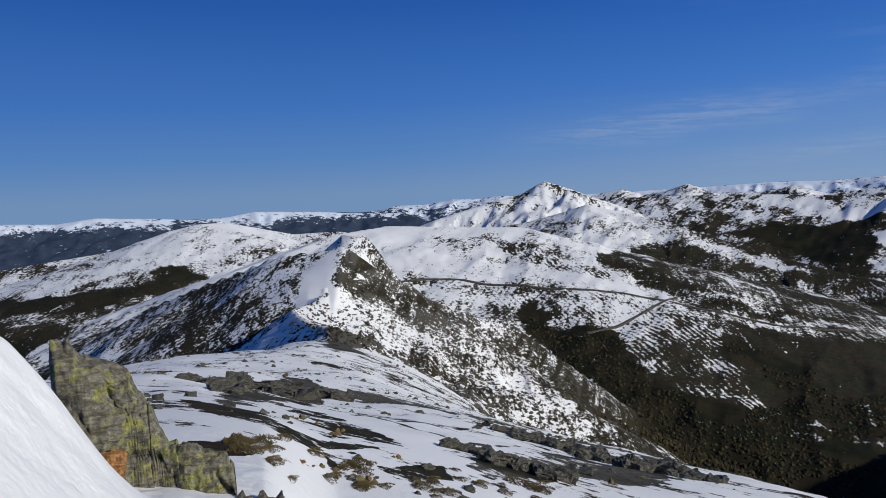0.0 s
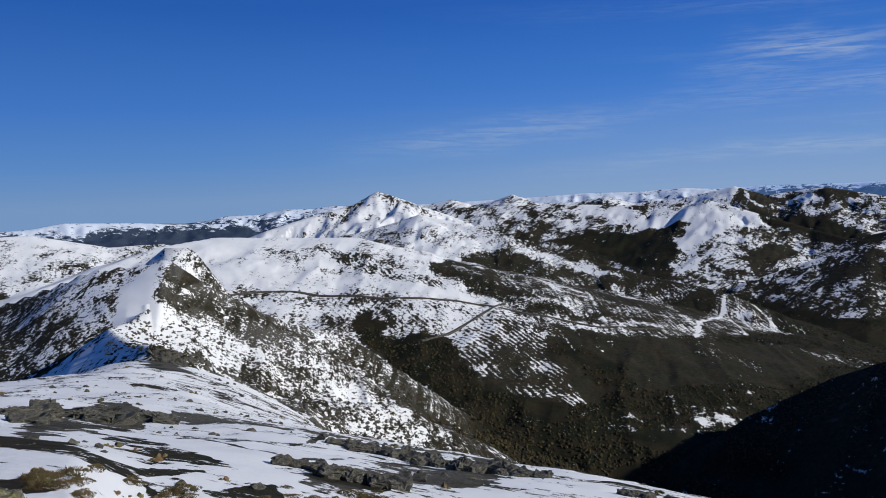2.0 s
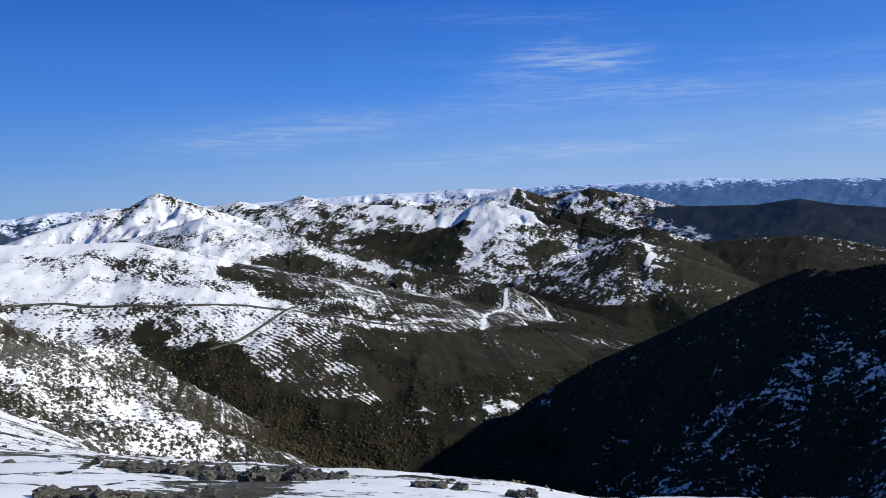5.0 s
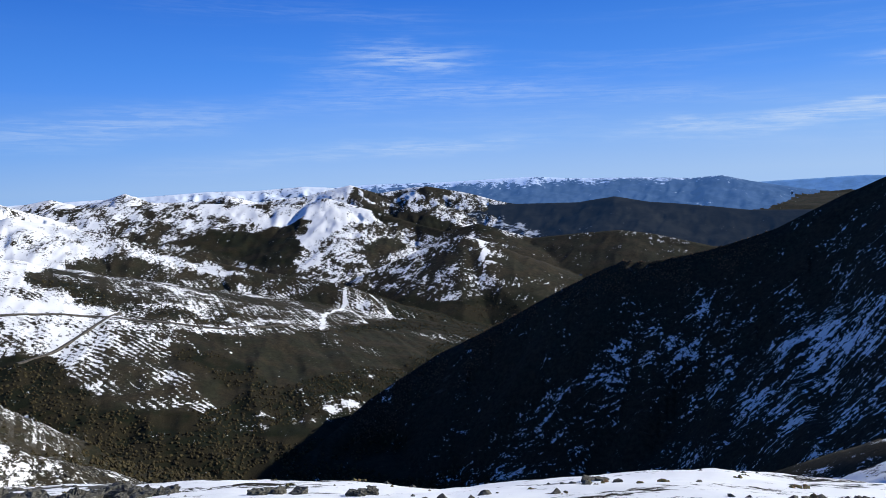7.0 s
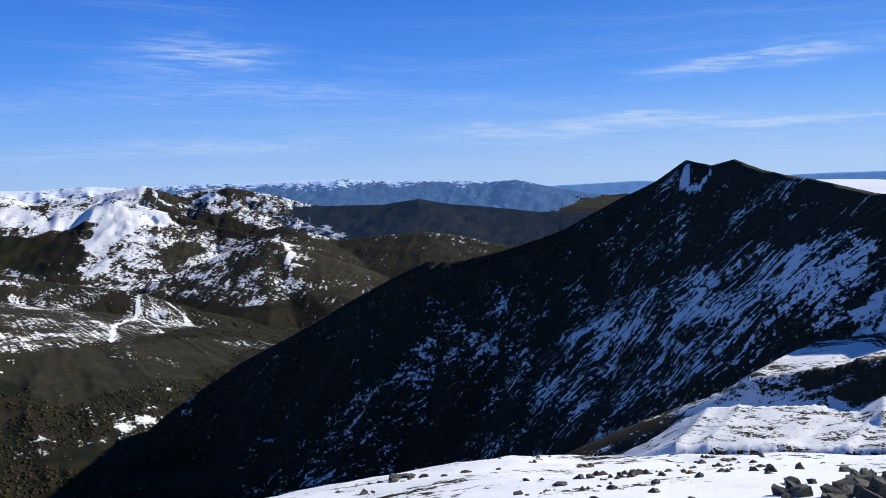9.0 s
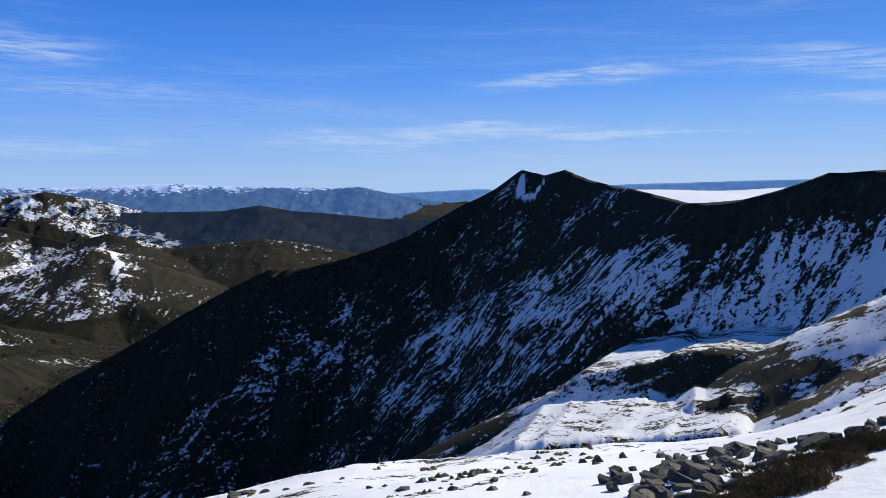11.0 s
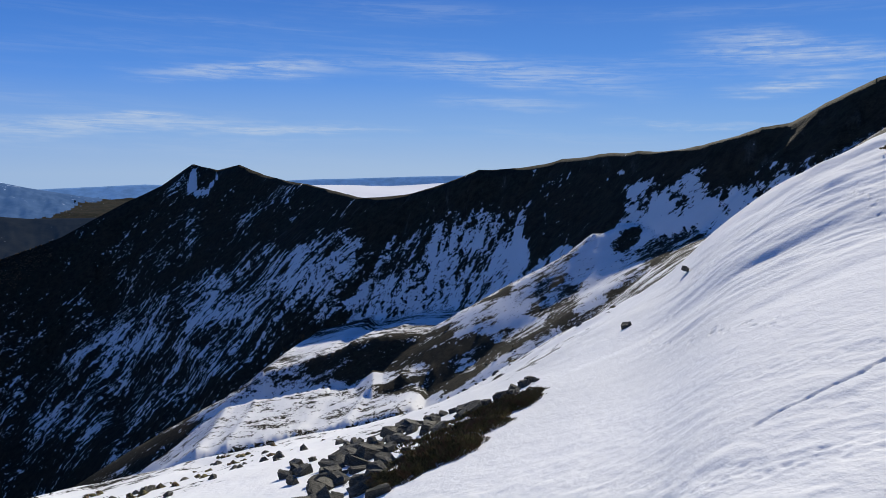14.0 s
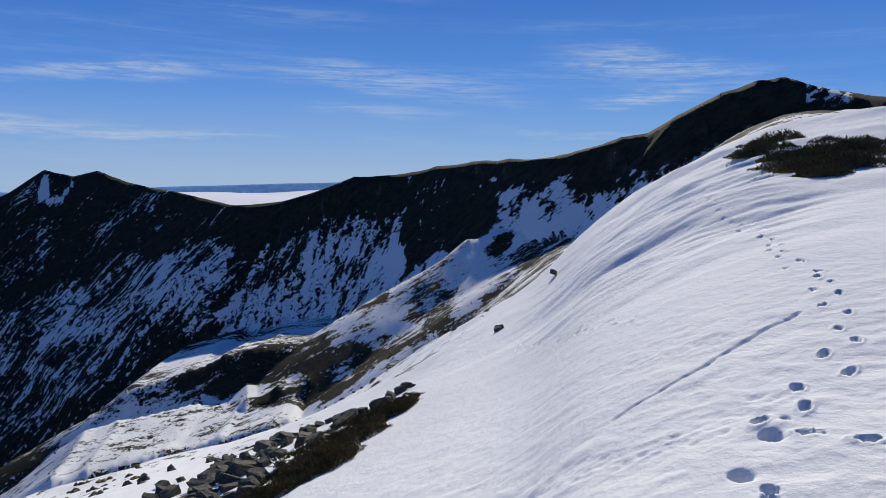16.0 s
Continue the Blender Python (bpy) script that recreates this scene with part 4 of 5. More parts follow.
def build_land():
    A, Rr = grid_of_land()
    x, y = polar(A, Rr)
    h, which, along, down = land_at(x, y)
    close = Rr < 40
    n_close = int(close[:, 0].sum())
    h[:n_close] += drift(x[:n_close], y[:n_close])
    n_snow = int((Rr[:, 0] < 80).sum())
    h[:n_snow] += snow_relief(x[:n_snow], y[:n_snow], Rr[:n_snow], A[:n_snow])
    land = growth_at(x, y, h, which, down)
    crest = (down < np.where(Rr < 1300, 30, 55))[:-1].reshape(-1)
    n, m = A.shape
    idx = np.arange(n * m).reshape(n, m)
    nxt = np.roll(idx, -1, axis=1)
    quads = np.stack([idx[:-1], nxt[:-1], nxt[1:], idx[1:]], axis=-1).reshape(-1, 4)
    owner = which[:-1].reshape(-1)
    co = np.stack([x, y, h], -1).reshape(-1, 3).astype(np.float32)
    # snow streaks slant across the shaded flanks
    for names, a in ((("shaded_mountain",), 147.0), (("cirque_ridge", "summit_dome"), 110.0)):
        m_ = np.isin(which, [NAMES.index(k) for k in names])
        sx, sy = polar(a, 1.0)
        along = np.where(m_, x * sy - y * sx + 26 * fbm(x, y, 80, 3, 71), along)
        down = np.where(m_, x * sx + y * sy, down)
    wide = (which == 0) & (Rr > 100)
    along, down = np.where(wide, down, along), np.where(wide, along, down)
    flow = np.stack([along, down, np.zeros_like(along)], -1).reshape(-1, 3).astype(np.float32)
    land = land.reshape(-1, 4)
    made = {}
    for k, name in enumerate(NAMES):
        q = quads[owner == k]
        if len(q):
            made[name] = (q, co, flow, land, crest[owner == k])
    return made


def land_object(name, q, data, mat):
    co, flow, land = data
    used, inv = np.unique(q, return_inverse=True)
    me = bpy.data.meshes.new(name)
    me.vertices.add(len(used))
    me.vertices.foreach_set("co", co[used].ravel())
    me.loops.add(q.size)
    me.loops.foreach_set("vertex_index", inv.astype(np.int32).ravel())
    me.polygons.add(len(q))
    me.polygons.foreach_set("loop_start", np.arange(0, q.size, 4, dtype=np.int32))
    me.update(calc_edges=True)
    me.shade_smooth()
    a = me.attributes.new("flow", "FLOAT_VECTOR", "POINT")
    a.data.foreach_set("vector", flow[used].ravel())
    c = me.attributes.new("land", "FLOAT_COLOR", "POINT")
    c.data.foreach_set("color", land[used].ravel())
    me.materials.append(mat)
    return new(name, me)


LAND = build_land()
FORMS = [
    (["ground"], "ground", LAND_NEAR, "snowy mountainside with bare rock and heath showing through", "snow slope", "structure"),
    (["valley_floor"], "valley_floor", LAND_FAR, "dark wooded valley floor between snowy mountains", "valley", "structure"),
    (["pyramid_ridge", "west_ridge", "ridge_knob"], "rocky_ridge", LAND_SPECKLED, "pyramid-shaped rocky ridge streaked with snow and dark heath", "mountain ridge", ""),
    (["saddle_spur"], "snowy_spur", LAND_SPECKLED, "low snowy spur dotted with rocks and shrubs", "mountain ridge", ""),
    (["plateau_hill"], "snowy_hill", LAND_FAR, "broad smooth snow-covered hill crossed by a track", "hill", ""),
    (["pale_hill"], "snowy_hill", LAND_FAR, "snow-topped hill with dark scrub on its lower flank", "hill", ""),
    (["main_peak"], "mountain", LAND_HIGH, "jagged snowy mountain peak with dark rock outcrops", "mountain", ""),
    (["rib_mountain", "snow_rib"], "mountain", LAND_HIGH, "long snowy mountain with a bright rib and dark woods below", "mountain", ""),
    (["middle_peaks"], "mountain_range", LAND_HIGH, "row of snowy peaks behind the nearer hills", "mountain range", ""),
    (["hut_hill"], "hill", LAND_HIGH, "rounded brown hill thinly streaked with snow", "hill", ""),
    # the backdrop forms carry haze painted into their colour and glow
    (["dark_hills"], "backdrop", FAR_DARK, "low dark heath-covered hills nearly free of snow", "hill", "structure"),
    (["lower_hills"], "hill", LAND_HIGH, "dark green-brown hills with thin snow streaks", "hill", ""),
    (["shaded_mountain"], "mountain", LAND_SHADE, "twin-topped dark mountain, its steep flank in shade", "mountain", ""),
    (["cirque_ridge", "summit_dome"], "mountain_ridge", LAND_SHADE, "dark ridge over a snow-filled bowl, rising to a rounded summit", "mountain ridge", ""),
    (["smooth_hill"], "snowy_hill", LAND_FAR, "rounded snow-covered hill with a dark foot", "hill", ""),
    (["left_range"], "backdrop", FAR_WHITE, "distant snow-topped range, its dark lower slopes tinted blue for haze", "mountain range", "structure"),
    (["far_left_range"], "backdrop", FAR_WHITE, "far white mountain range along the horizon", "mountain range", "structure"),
    (["blue_range"], "backdrop", FAR_BLUE, "far mountain range with snowy tops, tinted blue for haze", "mountain range", "structure"),
    (["hazy_range"], "backdrop", FAR_HAZE, "hills on the horizon, tinted pale blue for haze", "mountain range", "structure"),
]
PART_NAMES = {"ridge_knob": "knob", "west_ridge": "west_flank", "snow_rib": "snow_rib", "summit_dome": "summit", "cirque_ridge": "bowl_wall"}
for parts_of, name, mat, label, category, kind in FORMS:
    pieces = [(p, LAND[p]) for p in parts_of if p in LAND]
    if not pieces:
        continue
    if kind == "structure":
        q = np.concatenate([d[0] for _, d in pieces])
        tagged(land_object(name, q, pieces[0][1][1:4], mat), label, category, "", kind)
        continue
    # a mountain: its crest and its flank
    whole = tagged(new(name), label, category)
    for p, d in pieces:
        whole_form = np.ones(len(d[0]), bool)
        for piece, mask in ((("flank", whole_form),) if name == "rocky_ridge" else (("crest", d[4]), ("flank", ~d[4]))):
            if mask.any():
                land_object(PART_NAMES.get(p, piece) if piece == "flank" else piece, d[0][mask], d[1:4], mat).parent = whole
LAND.clear()


# ---------------------------------------------------------------- loose things: helpers
def ground_z(x, y):
    x, y = np.atleast_1d(np.asarray(x, np.float32)), np.atleast_1d(np.asarray(y, np.float32))
    h, which, _, _ = land_at(x, y)
    r = np.hypot(x, y)
    return h + np.where(r < 40, drift(x, y), 0)


def mesh_of(name, verts, faces, mat, smooth_faces=False):
    me = bpy.data.meshes.new(name)
    me.from_pydata([tuple(v) for v in verts], [], [tuple(f) for f in faces])
    me.materials.append(mat)
    if smooth_faces:
        me.shade_smooth()
    return me


def part(name, bm, mat, parent=None, label=""):
    me = bpy.data.meshes.new(name)
    bm.to_mesh(me)
    bm.free()
    me.materials.append(mat)
    ob = new(name, me)
    ob.parent = parent
    return tagged(ob, label)


def rock_material(name, dark, light, lichen=0.0, moss=(0.30, 0.31, 0.05)):
    m, t, bsdf = material(name)
    where = t.nodes.new("ShaderNodeTexCoord").outputs["Object"]
    info = t.nodes.new("ShaderNodeObjectInfo")
    big = noisen(t, where, 1.6, 6.0, 0.65, 0.4)
    fine = noisen(t, where, 14.0, 8.0, 0.7)
    vein = noisen(t, scaled(t, where, 1.2, 1.2, 7.0), 2.2, 6.0, 0.65, 0.8)
    base = mixc(t, ramp(t, fine, 0.3, 0.7), dark, light)
    base = mixc(t, ramp(t, vein, 0.42, 0.62, 0.0, 0.7), base, tuple(c * 0.45 for c in dark))
    tone = mathn(t, "ADD", mathn(t, "MULTIPLY", info.outputs["Random"], 0.5), 0.75)
    base = mixc(t, 1.0, base, mixc(t, tone, (0, 0, 0), (1, 1, 1)), "MULTIPLY")
    if lichen:
        spots = noisen(t, where, 4.6, 9.0, 0.76, 0.5)
        crust = ramp(t, spots, 0.60 - lichen * 0.16, 0.66 - lichen * 0.12)
        base = mixc(t, mathn(t, "MULTIPLY", crust, 0.85), base, mixc(t, ramp(t, fine, 0.35, 0.65), tuple(c * 0.55 for c in moss), moss))
        pale = ramp(t, noisen(t, where, 9.0, 5.0, 0.6), 0.62, 0.68)
        base = mixc(t, mathn(t, "MULTIPLY", pale, 0.5), base, (0.36, 0.36, 0.32))
    link(t, base, bsdf.inputs["Base Color"])
    bsdf.inputs["Roughness"].default_value = 0.88
    bsdf.inputs["Specular IOR Level"].default_value = 0.3
    bumped(t, bsdf, mathn(t, "ADD", mathn(t, "MULTIPLY", big, 0.6), mathn(t, "ADD", mathn(t, "MULTIPLY", vein, 0.5), mathn(t, "MULTIPLY", fine, 0.4))), 0.9, 0.07)
    return m


ROCK = rock_material("grey_quartzite", (0.04, 0.038, 0.031), (0.19, 0.178, 0.145), 0.35, (0.116, 0.102, 0.0522))
LICHEN_ROCK = rock_material("lichened_rock", (0.085, 0.078, 0.058), (0.29, 0.265, 0.205), 0.62, (0.34, 0.335, 0.09))
RUST_ROCK = rock_material("rust_stained_rock", (0.151, 0.0638, 0.0232), (0.603, 0.313, 0.116), 0.0)


def leaf_material(name, dark, light, dry):
    m, t, bsdf = material(name)
    geo = t.nodes.new("ShaderNodeNewGeometry")
    where = t.nodes.new("ShaderNodeTexCoord").outputs["Object"]
    patch = noisen(t, where, 2.2, 4.0, 0.6)
    col = mixc(t, geo.outputs["Random Per Island"], dark, light)
    link(t, mixc(t, ramp(t, patch, 0.45, 0.62), col, dry), bsdf.inputs["Base Color"])
    bsdf.inputs["Roughness"].default_value = 0.9
    bsdf.inputs["Specular IOR Level"].default_value = 0.15
    return m


HEATHER = leaf_material("heather_leaves", (0.05, 0.046, 0.019), (0.22, 0.19, 0.08), (0.18, 0.11, 0.06))
TREES = leaf_material("scrub_woodland", (0.00696, 0.00812, 0.00406), (0.0638, 0.0557, 0.0244), (0.0638, 0.0441, 0.0209))
BARK = leaf_material("larch_twigs", (0.0522, 0.0325, 0.0186), (0.128, 0.0812, 0.0464), (0.104, 0.0696, 0.0406))


def hull_block(seed, extra=5, cuts=2, rough=0.05, strata=0.0):
    """A jointed block: the hull of a skewed box with a few corners knocked off, its faces broken up."""
    rnd = random.Random(seed)
    bm = bmesh.new()
    for sx in (-1, 1):
        for sy in (-1, 1):
            for sz in (-1, 1):
                k = rnd.uniform(0.55, 1.0) if rnd.random() < 0.4 else rnd.uniform(0.9, 1.05)
                bm.verts.new((sx * 0.64 * k + rnd.uniform(-0.1, 0.1), sy * 0.64 * rnd.uniform(0.75, 1.05), sz * 0.64 * (k if sz > 0 else 1) + rnd.uniform(-0.08, 0.08)))
    for _ in range(extra):
        d = Vector((rnd.gauss(0, 1), rnd.gauss(0, 1), abs(rnd.gauss(0, 0.8)))).normalized()
        bm.verts.new(d * rnd.uniform(0.72, 0.92))
    res = bmesh.ops.convex_hull(bm, input=bm.verts[:])
    bmesh.ops.delete(bm, geom=list({g for g in res["geom_interior"] + res["geom_unused"] if isinstance(g, bmesh.types.BMVert)}), context="VERTS")
    if cuts:
        bmesh.ops.subdivide_edges(bm, edges=bm.edges[:], cuts=cuts, use_grid_fill=True)
    bmesh.ops.triangulate(bm, faces=bm.faces[:])
    bm.normal_update()
    off = Vector((seed * 3.7, seed * 1.3, seed * 0.7))
    moved = []
    for v in bm.verts:
        f = noise.fractal(v.co * 2.6 + off, 0.75, 2.1, 5)
        step = 0.0
        if strata:      # shelves along the bedding
            w = v.co.z * 4.5 + v.co.x * 2.0 + 0.7 * noise.noise(v.co * 2 + off)
            step = strata * (abs(w - math.floor(w) - 0.5) * 2) ** 2
        moved.append(v.co + v.normal * (rough * f - step))
    for v, co in zip(bm.verts, moved):
        v.co = co
    return bm


def shaped(bm, sx, sy, sz, m=None):
    for v in bm.verts:
        v.co = Vector((v.co.x * sx, v.co.y * sy, v.co.z * sz))
        if m is not None:
            v.co = m @ v.co
    return bm


# ---------------------------------------------------------------- the lichened crag beside the snow bank
crag = new("rock_outcrop")
tagged(crag, "grey crag crusted with yellow-green lichen beside a snow bank", "rock")
cx, cy = polar(-23.0, 10.6)
crag.location = (cx, cy, float(ground_z(cx, cy)[0]))


# the slab's upper edge: bearing, distance, height
CRAG_EDGE = [(-28.93, 10.26, -0.01), (-27.74, 10.26, -0.0), (-26.67, 10.16, -0.17), (-24.27, 10.07, -0.41), (-23.62, 9.97, -0.66), (-22.47, 9.88, -1.05), (-22.06, 9.79, -1.27), (-21.53, 9.69, -1.41), (-19.48, 9.5, -1.43), (-17.46, 9.4, -1.52), (-16.91, 9.31, -1.79)]


def slab(name, first, last, seed, mat=LICHEN_ROCK, label="", lean=1.0, deep=3.3):
    """A leaning slab between two places of the edge: a rounded top, a rough face dipping towards us, split by bedding cracks."""
    n, along = 110, np.linspace(first, last, 110)
    table = np.array(CRAG_EDGE)
    az, r, top = (np.interp(along, np.arange(len(table)), table[:, k]) for k in range(3))
    section = np.array([(1.5, -2.6), (1.15, -0.9), (0.75, -0.22), (0.4, -0.03), (0.12, 0.0), (-0.06, -0.07), (-0.2, -0.35), (-0.5, -1.1), (-0.8, -1.9), (-1.05, -deep)])
    sv = np.interp(np.linspace(0, 9, 96), np.arange(10), section[:, 0]) * lean, np.interp(np.linspace(0, 9, 96), np.arange(10), section[:, 1])
    bm, rows = bmesh.new(), []
    for k in range(n):
        end = min(k, n - 1 - k) / 7.0
        shrink = 1.0 if end >= 1 else math.sqrt(max(end, 0.02) * (2 - end))
        row = []
        for fwd, up in zip(*sv):
            x, y = polar(az[k], r[k] + fwd * shrink)
            co = Vector((x, y, top[k] + up - 0.25 * (1 - shrink)))
            rough = noise.fractal(co * 1.5 + Vector((seed, 0, 0)), 0.9, 2.1, 4) * 0.16 + noise.fractal(co * 6.0, 0.9, 2.1, 4) * 0.045
            bed = (co.z * 0.75 + co.x * 0.62) * 2.6 + 0.5 * noise.noise(co * 1.4)
            rough -= 0.16 * max(0.0, 1 - abs(bed - round(bed)) * 9) * (0.5 + noise.noise(co * 2.2 + Vector((seed, 3, 0))))
            away = Vector((-x, -y, 0)).normalized() if up < -0.2 and fwd < 0 else Vector((0, 0, 1))
            row.append(bm.verts.new(co + away * rough - crag.location))
        rows.append(row)
    for a, b in zip(rows[:-1], rows[1:]):
        for k in range(95):
            bm.faces.new((a[k], a[k + 1], b[k + 1], b[k]))
    bm.faces.new(rows[0])
    bm.faces.new(rows[-1][::-1])
    bmesh.ops.recalc_face_normals(bm, faces=bm.faces[:])
    for f in bm.faces:
        f.smooth = True
    return part(name, bm, mat, crag, label)


slab("rock_slab", 0.0, 4.9, 3)
slab("rock_slab", 4.6, 7.4, 11, lean=1.1)
slab("rock_slab", 7.1, 10.0, 23, lean=0.9)


def crag_block(seed, az, r, z, sx, sy, sz, turn, tip, mat, label="", rough=0.10):
    x, y = polar(az, r)
    bm = hull_block(seed, 5, 9, rough, 0.07)
    m = Matrix.Translation((x - crag.location.x, y - crag.location.y, z - crag.location.z)) @ pose(0, 0, 0, 0, tip, turn)
    return part("rock_block", shaped(bm, sx * 1.6, sy * 1.5, sz * 1.5, m), mat, crag, label)


crag_block(33, -15.2, 9.1, -3.0, 0.30, 0.45, 1.1, 5, 3, ROCK)
crag_block(41, -25.6, 9.15, -1.42, 0.15, 0.12, 0.26, 20, 12, RUST_ROCK, "rust-orange freshly broken rock face", 0.06)

# ---------------------------------------------------------------- boulders spilling down the slope
BOULDERS = [shaped(hull_block(100 + k, 6, 2, 0.11), *[1.05 * c for c in s]) for k, s in enumerate(((1.0, 0.8, 0.65), (0.9, 0.7, 0.8), (1.1, 0.65, 0.55), (0.8, 0.9, 0.9), (1.2, 0.7, 0.5), (0.7, 0.75, 1.0)))]
boulder_meshes = []
for bm in BOULDERS:
    me = bpy.data.meshes.new("boulder")
    bm.to_mesh(me)
    bm.free()
    me.materials.append(ROCK)
    boulder_meshes.append(me)


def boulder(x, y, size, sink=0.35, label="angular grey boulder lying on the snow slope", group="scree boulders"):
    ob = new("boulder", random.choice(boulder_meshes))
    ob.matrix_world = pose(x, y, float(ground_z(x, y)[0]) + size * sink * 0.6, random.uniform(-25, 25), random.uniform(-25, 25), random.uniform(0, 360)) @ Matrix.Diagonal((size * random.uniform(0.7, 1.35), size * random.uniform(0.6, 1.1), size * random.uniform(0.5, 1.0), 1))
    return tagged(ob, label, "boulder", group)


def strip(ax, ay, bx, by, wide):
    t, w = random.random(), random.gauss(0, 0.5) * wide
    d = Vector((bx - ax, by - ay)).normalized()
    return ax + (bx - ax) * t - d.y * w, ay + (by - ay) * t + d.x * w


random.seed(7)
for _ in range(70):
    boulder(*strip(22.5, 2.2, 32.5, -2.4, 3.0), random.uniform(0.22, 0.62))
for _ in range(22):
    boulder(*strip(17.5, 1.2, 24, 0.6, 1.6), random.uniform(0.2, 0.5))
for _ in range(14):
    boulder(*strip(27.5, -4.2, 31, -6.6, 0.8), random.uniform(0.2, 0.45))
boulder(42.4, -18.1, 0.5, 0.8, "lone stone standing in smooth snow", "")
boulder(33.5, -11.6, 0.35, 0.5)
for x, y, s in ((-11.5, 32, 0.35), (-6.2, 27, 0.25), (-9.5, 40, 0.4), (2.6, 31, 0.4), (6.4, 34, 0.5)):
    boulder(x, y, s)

# ---------------------------------------------------------------- crags along the brow of the slope
random.seed(11)
for az, r, n, wide, high in ((-18, 66, 3, 2.6, 1.2), (-14.5, 72, 4, 2.8, 1.4), (-11.3, 76, 4, 2.6, 1.3), (-17.4, 50, 2, 1.3, 0.7), (2.2, 31, 3, 1.0, 0.6), (6.2, 29, 3, 1.1, 0.7),
                             (11.2, 62, 4, 2.0, 1.3), (13.6, 60, 4, 2.0, 1.5), (16, 57, 4, 1.9, 1.3), (8.6, 64, 4, 2.0, 1.2), (5.4, 66, 3, 1.8, 1.0), (19.3, 50, 3, 1.4, 0.8), (28, 44, 3, 1.2, 0.6), (35, 42, 2, 1.0, 0.5), (54, 52, 2, 1.1, 0.5)):
    x, y = polar(az, r)
    crop = new("rock_outcrop")
    tagged(crop, "low grey rock outcrop breaking through the snow", "rock", "brow outcrops")
    crop.location = (x, y, float(ground_z(x, y)[0]))
    for k in range(2 * n):
        bm = hull_block(200 + k + int(r * 7 + az * 3), 6, 5, 0.16, 0.12)
        along = (k - n + 0.5) * wide * 0.42
        dx, dy = 0.94 * along + random.uniform(-0.4, 0.4), -0.34 * along + random.uniform(-0.6, 0.6)
        dz = float(ground_z(x + dx, y + dy)[0]) - crop.location.z
        m = Matrix.Translation((dx, dy, dz)) @ pose(0, 0, 0, random.uniform(-12, 12), random.uniform(-12, 12), 20 + random.uniform(-30, 30))
        part("rock_block", shaped(bm, wide * random.uniform(0.4, 0.9), wide * random.uniform(0.35, 0.7), high * random.uniform(0.4, 1.0), m), ROCK, crop)


# ---------------------------------------------------------------- heather
def heather_mesh(seed, sprigs=1300):
    """A low bush: short twigs standing out of a dome, each with a tuft of narrow leaves."""
    rnd = random.Random(seed)
    verts, faces = [], []
    for _ in range(sprigs):
        a, u = rnd.uniform(0, 2 * math.pi), rnd.random() ** 0.5
        lump = 1 + 0.25 * math.sin(3 * a + seed) + 0.15 * math.sin(7 * a)
        base = Vector((math.cos(a) * u * lump, math.sin(a) * u * lump, 0.50 * (1 - u * u) * (0.75 + 0.25 * math.sin(5 * a + 9 * u + seed)) * rnd.uniform(0.6, 1.05)))
        out = Vector((base.x * 0.7 + rnd.gauss(0, 0.35), base.y * 0.7 + rnd.gauss(0, 0.35), 0.75)).normalized()
        side = out.orthogonal().normalized()
        side = Matrix.Rotation(rnd.uniform(0, 6.28), 3, out) @ side
        ln, w = rnd.uniform(0.07, 0.15), rnd.uniform(0.012, 0.028)
        third = out.cross(side)
        n = len(verts)
        verts += [base - side * w, base + side * w, base + out * ln + side * w * 0.3, base + out * ln * 0.9 - side * w * 0.4, base + third * w, base - third * w, base + out * ln * 0.8]
        faces += [(n, n + 1, n + 2, n + 3), (n + 4, n + 5, n + 6)]
    return mesh_of("heather", verts, faces, HEATHER)


HEATHER_MESHES = [heather_mesh(k) for k in range(4)]


def heather(x, y, size, group):
    ob = new("heather_bush", random.choice(HEATHER_MESHES))
    ob.matrix_world = pose(x, y, float(ground_z(x, y)[0]) - 0.06 * size, 0, 0, random.uniform(0, 360)) @ Matrix.Diagonal((size, size, size * random.uniform(0.8, 1.1), 1))
    return tagged(ob, "low brown-green heather bush growing out of the snow", "bush", group)


random.seed(19)
for ax, ay, bx, by, wide, n, lo, hi in ((19.4, -1.4, 24.6, -4.0, 1.1, 26, 0.5, 1.0), (24.2, -4.2, 25.6, -6.2, 0.9, 20, 0.4, 0.8), (17.8, -0.4, 20, -1.5, 0.6, 10, 0.4, 0.7)):
    for _ in range(n):
        heather(*strip(ax, ay, bx, by, wide), random.uniform(lo, hi), "heather beside the boulders")
for ax, ay, bx, by, wide, n in ((40.5, -30, 31, -28, 2.6, 24), (31, -27, 26.5, -25, 2.2, 16), (27.5, -23.3, 25.5, -23.3, 1.0, 8)):
    for _ in range(n):
        heather(*strip(ax, ay, bx, by, wide), random.uniform(0.6, 1.5), "heather near the ridge")
for ax, ay, bx, by, wide, n in ((-4.6, 15.5, -2.9, 12.9, 0.9, 9), (-3.6, 22, -2.4, 17.5, 1.0, 12), (-2.2, 18.5, 0.4, 21.5, 1.0, 11), (0.2, 22.2, 4.0, 26.5, 1.6, 12)):
    for _ in range(n):
        heather(*strip(ax, ay, bx, by, wide), random.uniform(0.16, 0.42), "heather on the open slope")


# ---------------------------------------------------------------- what nobody could count: stones, low heath, woodland
def stuff(name, seeds, make, mat, label, category):
    verts, faces = [], []
    for item in seeds:
        make(item, verts, faces)
    ob = new(name, mesh_of(name, verts, faces, mat))
    return tagged(ob, label, category, "", "stuff")


rng = np.random.RandomState(5)


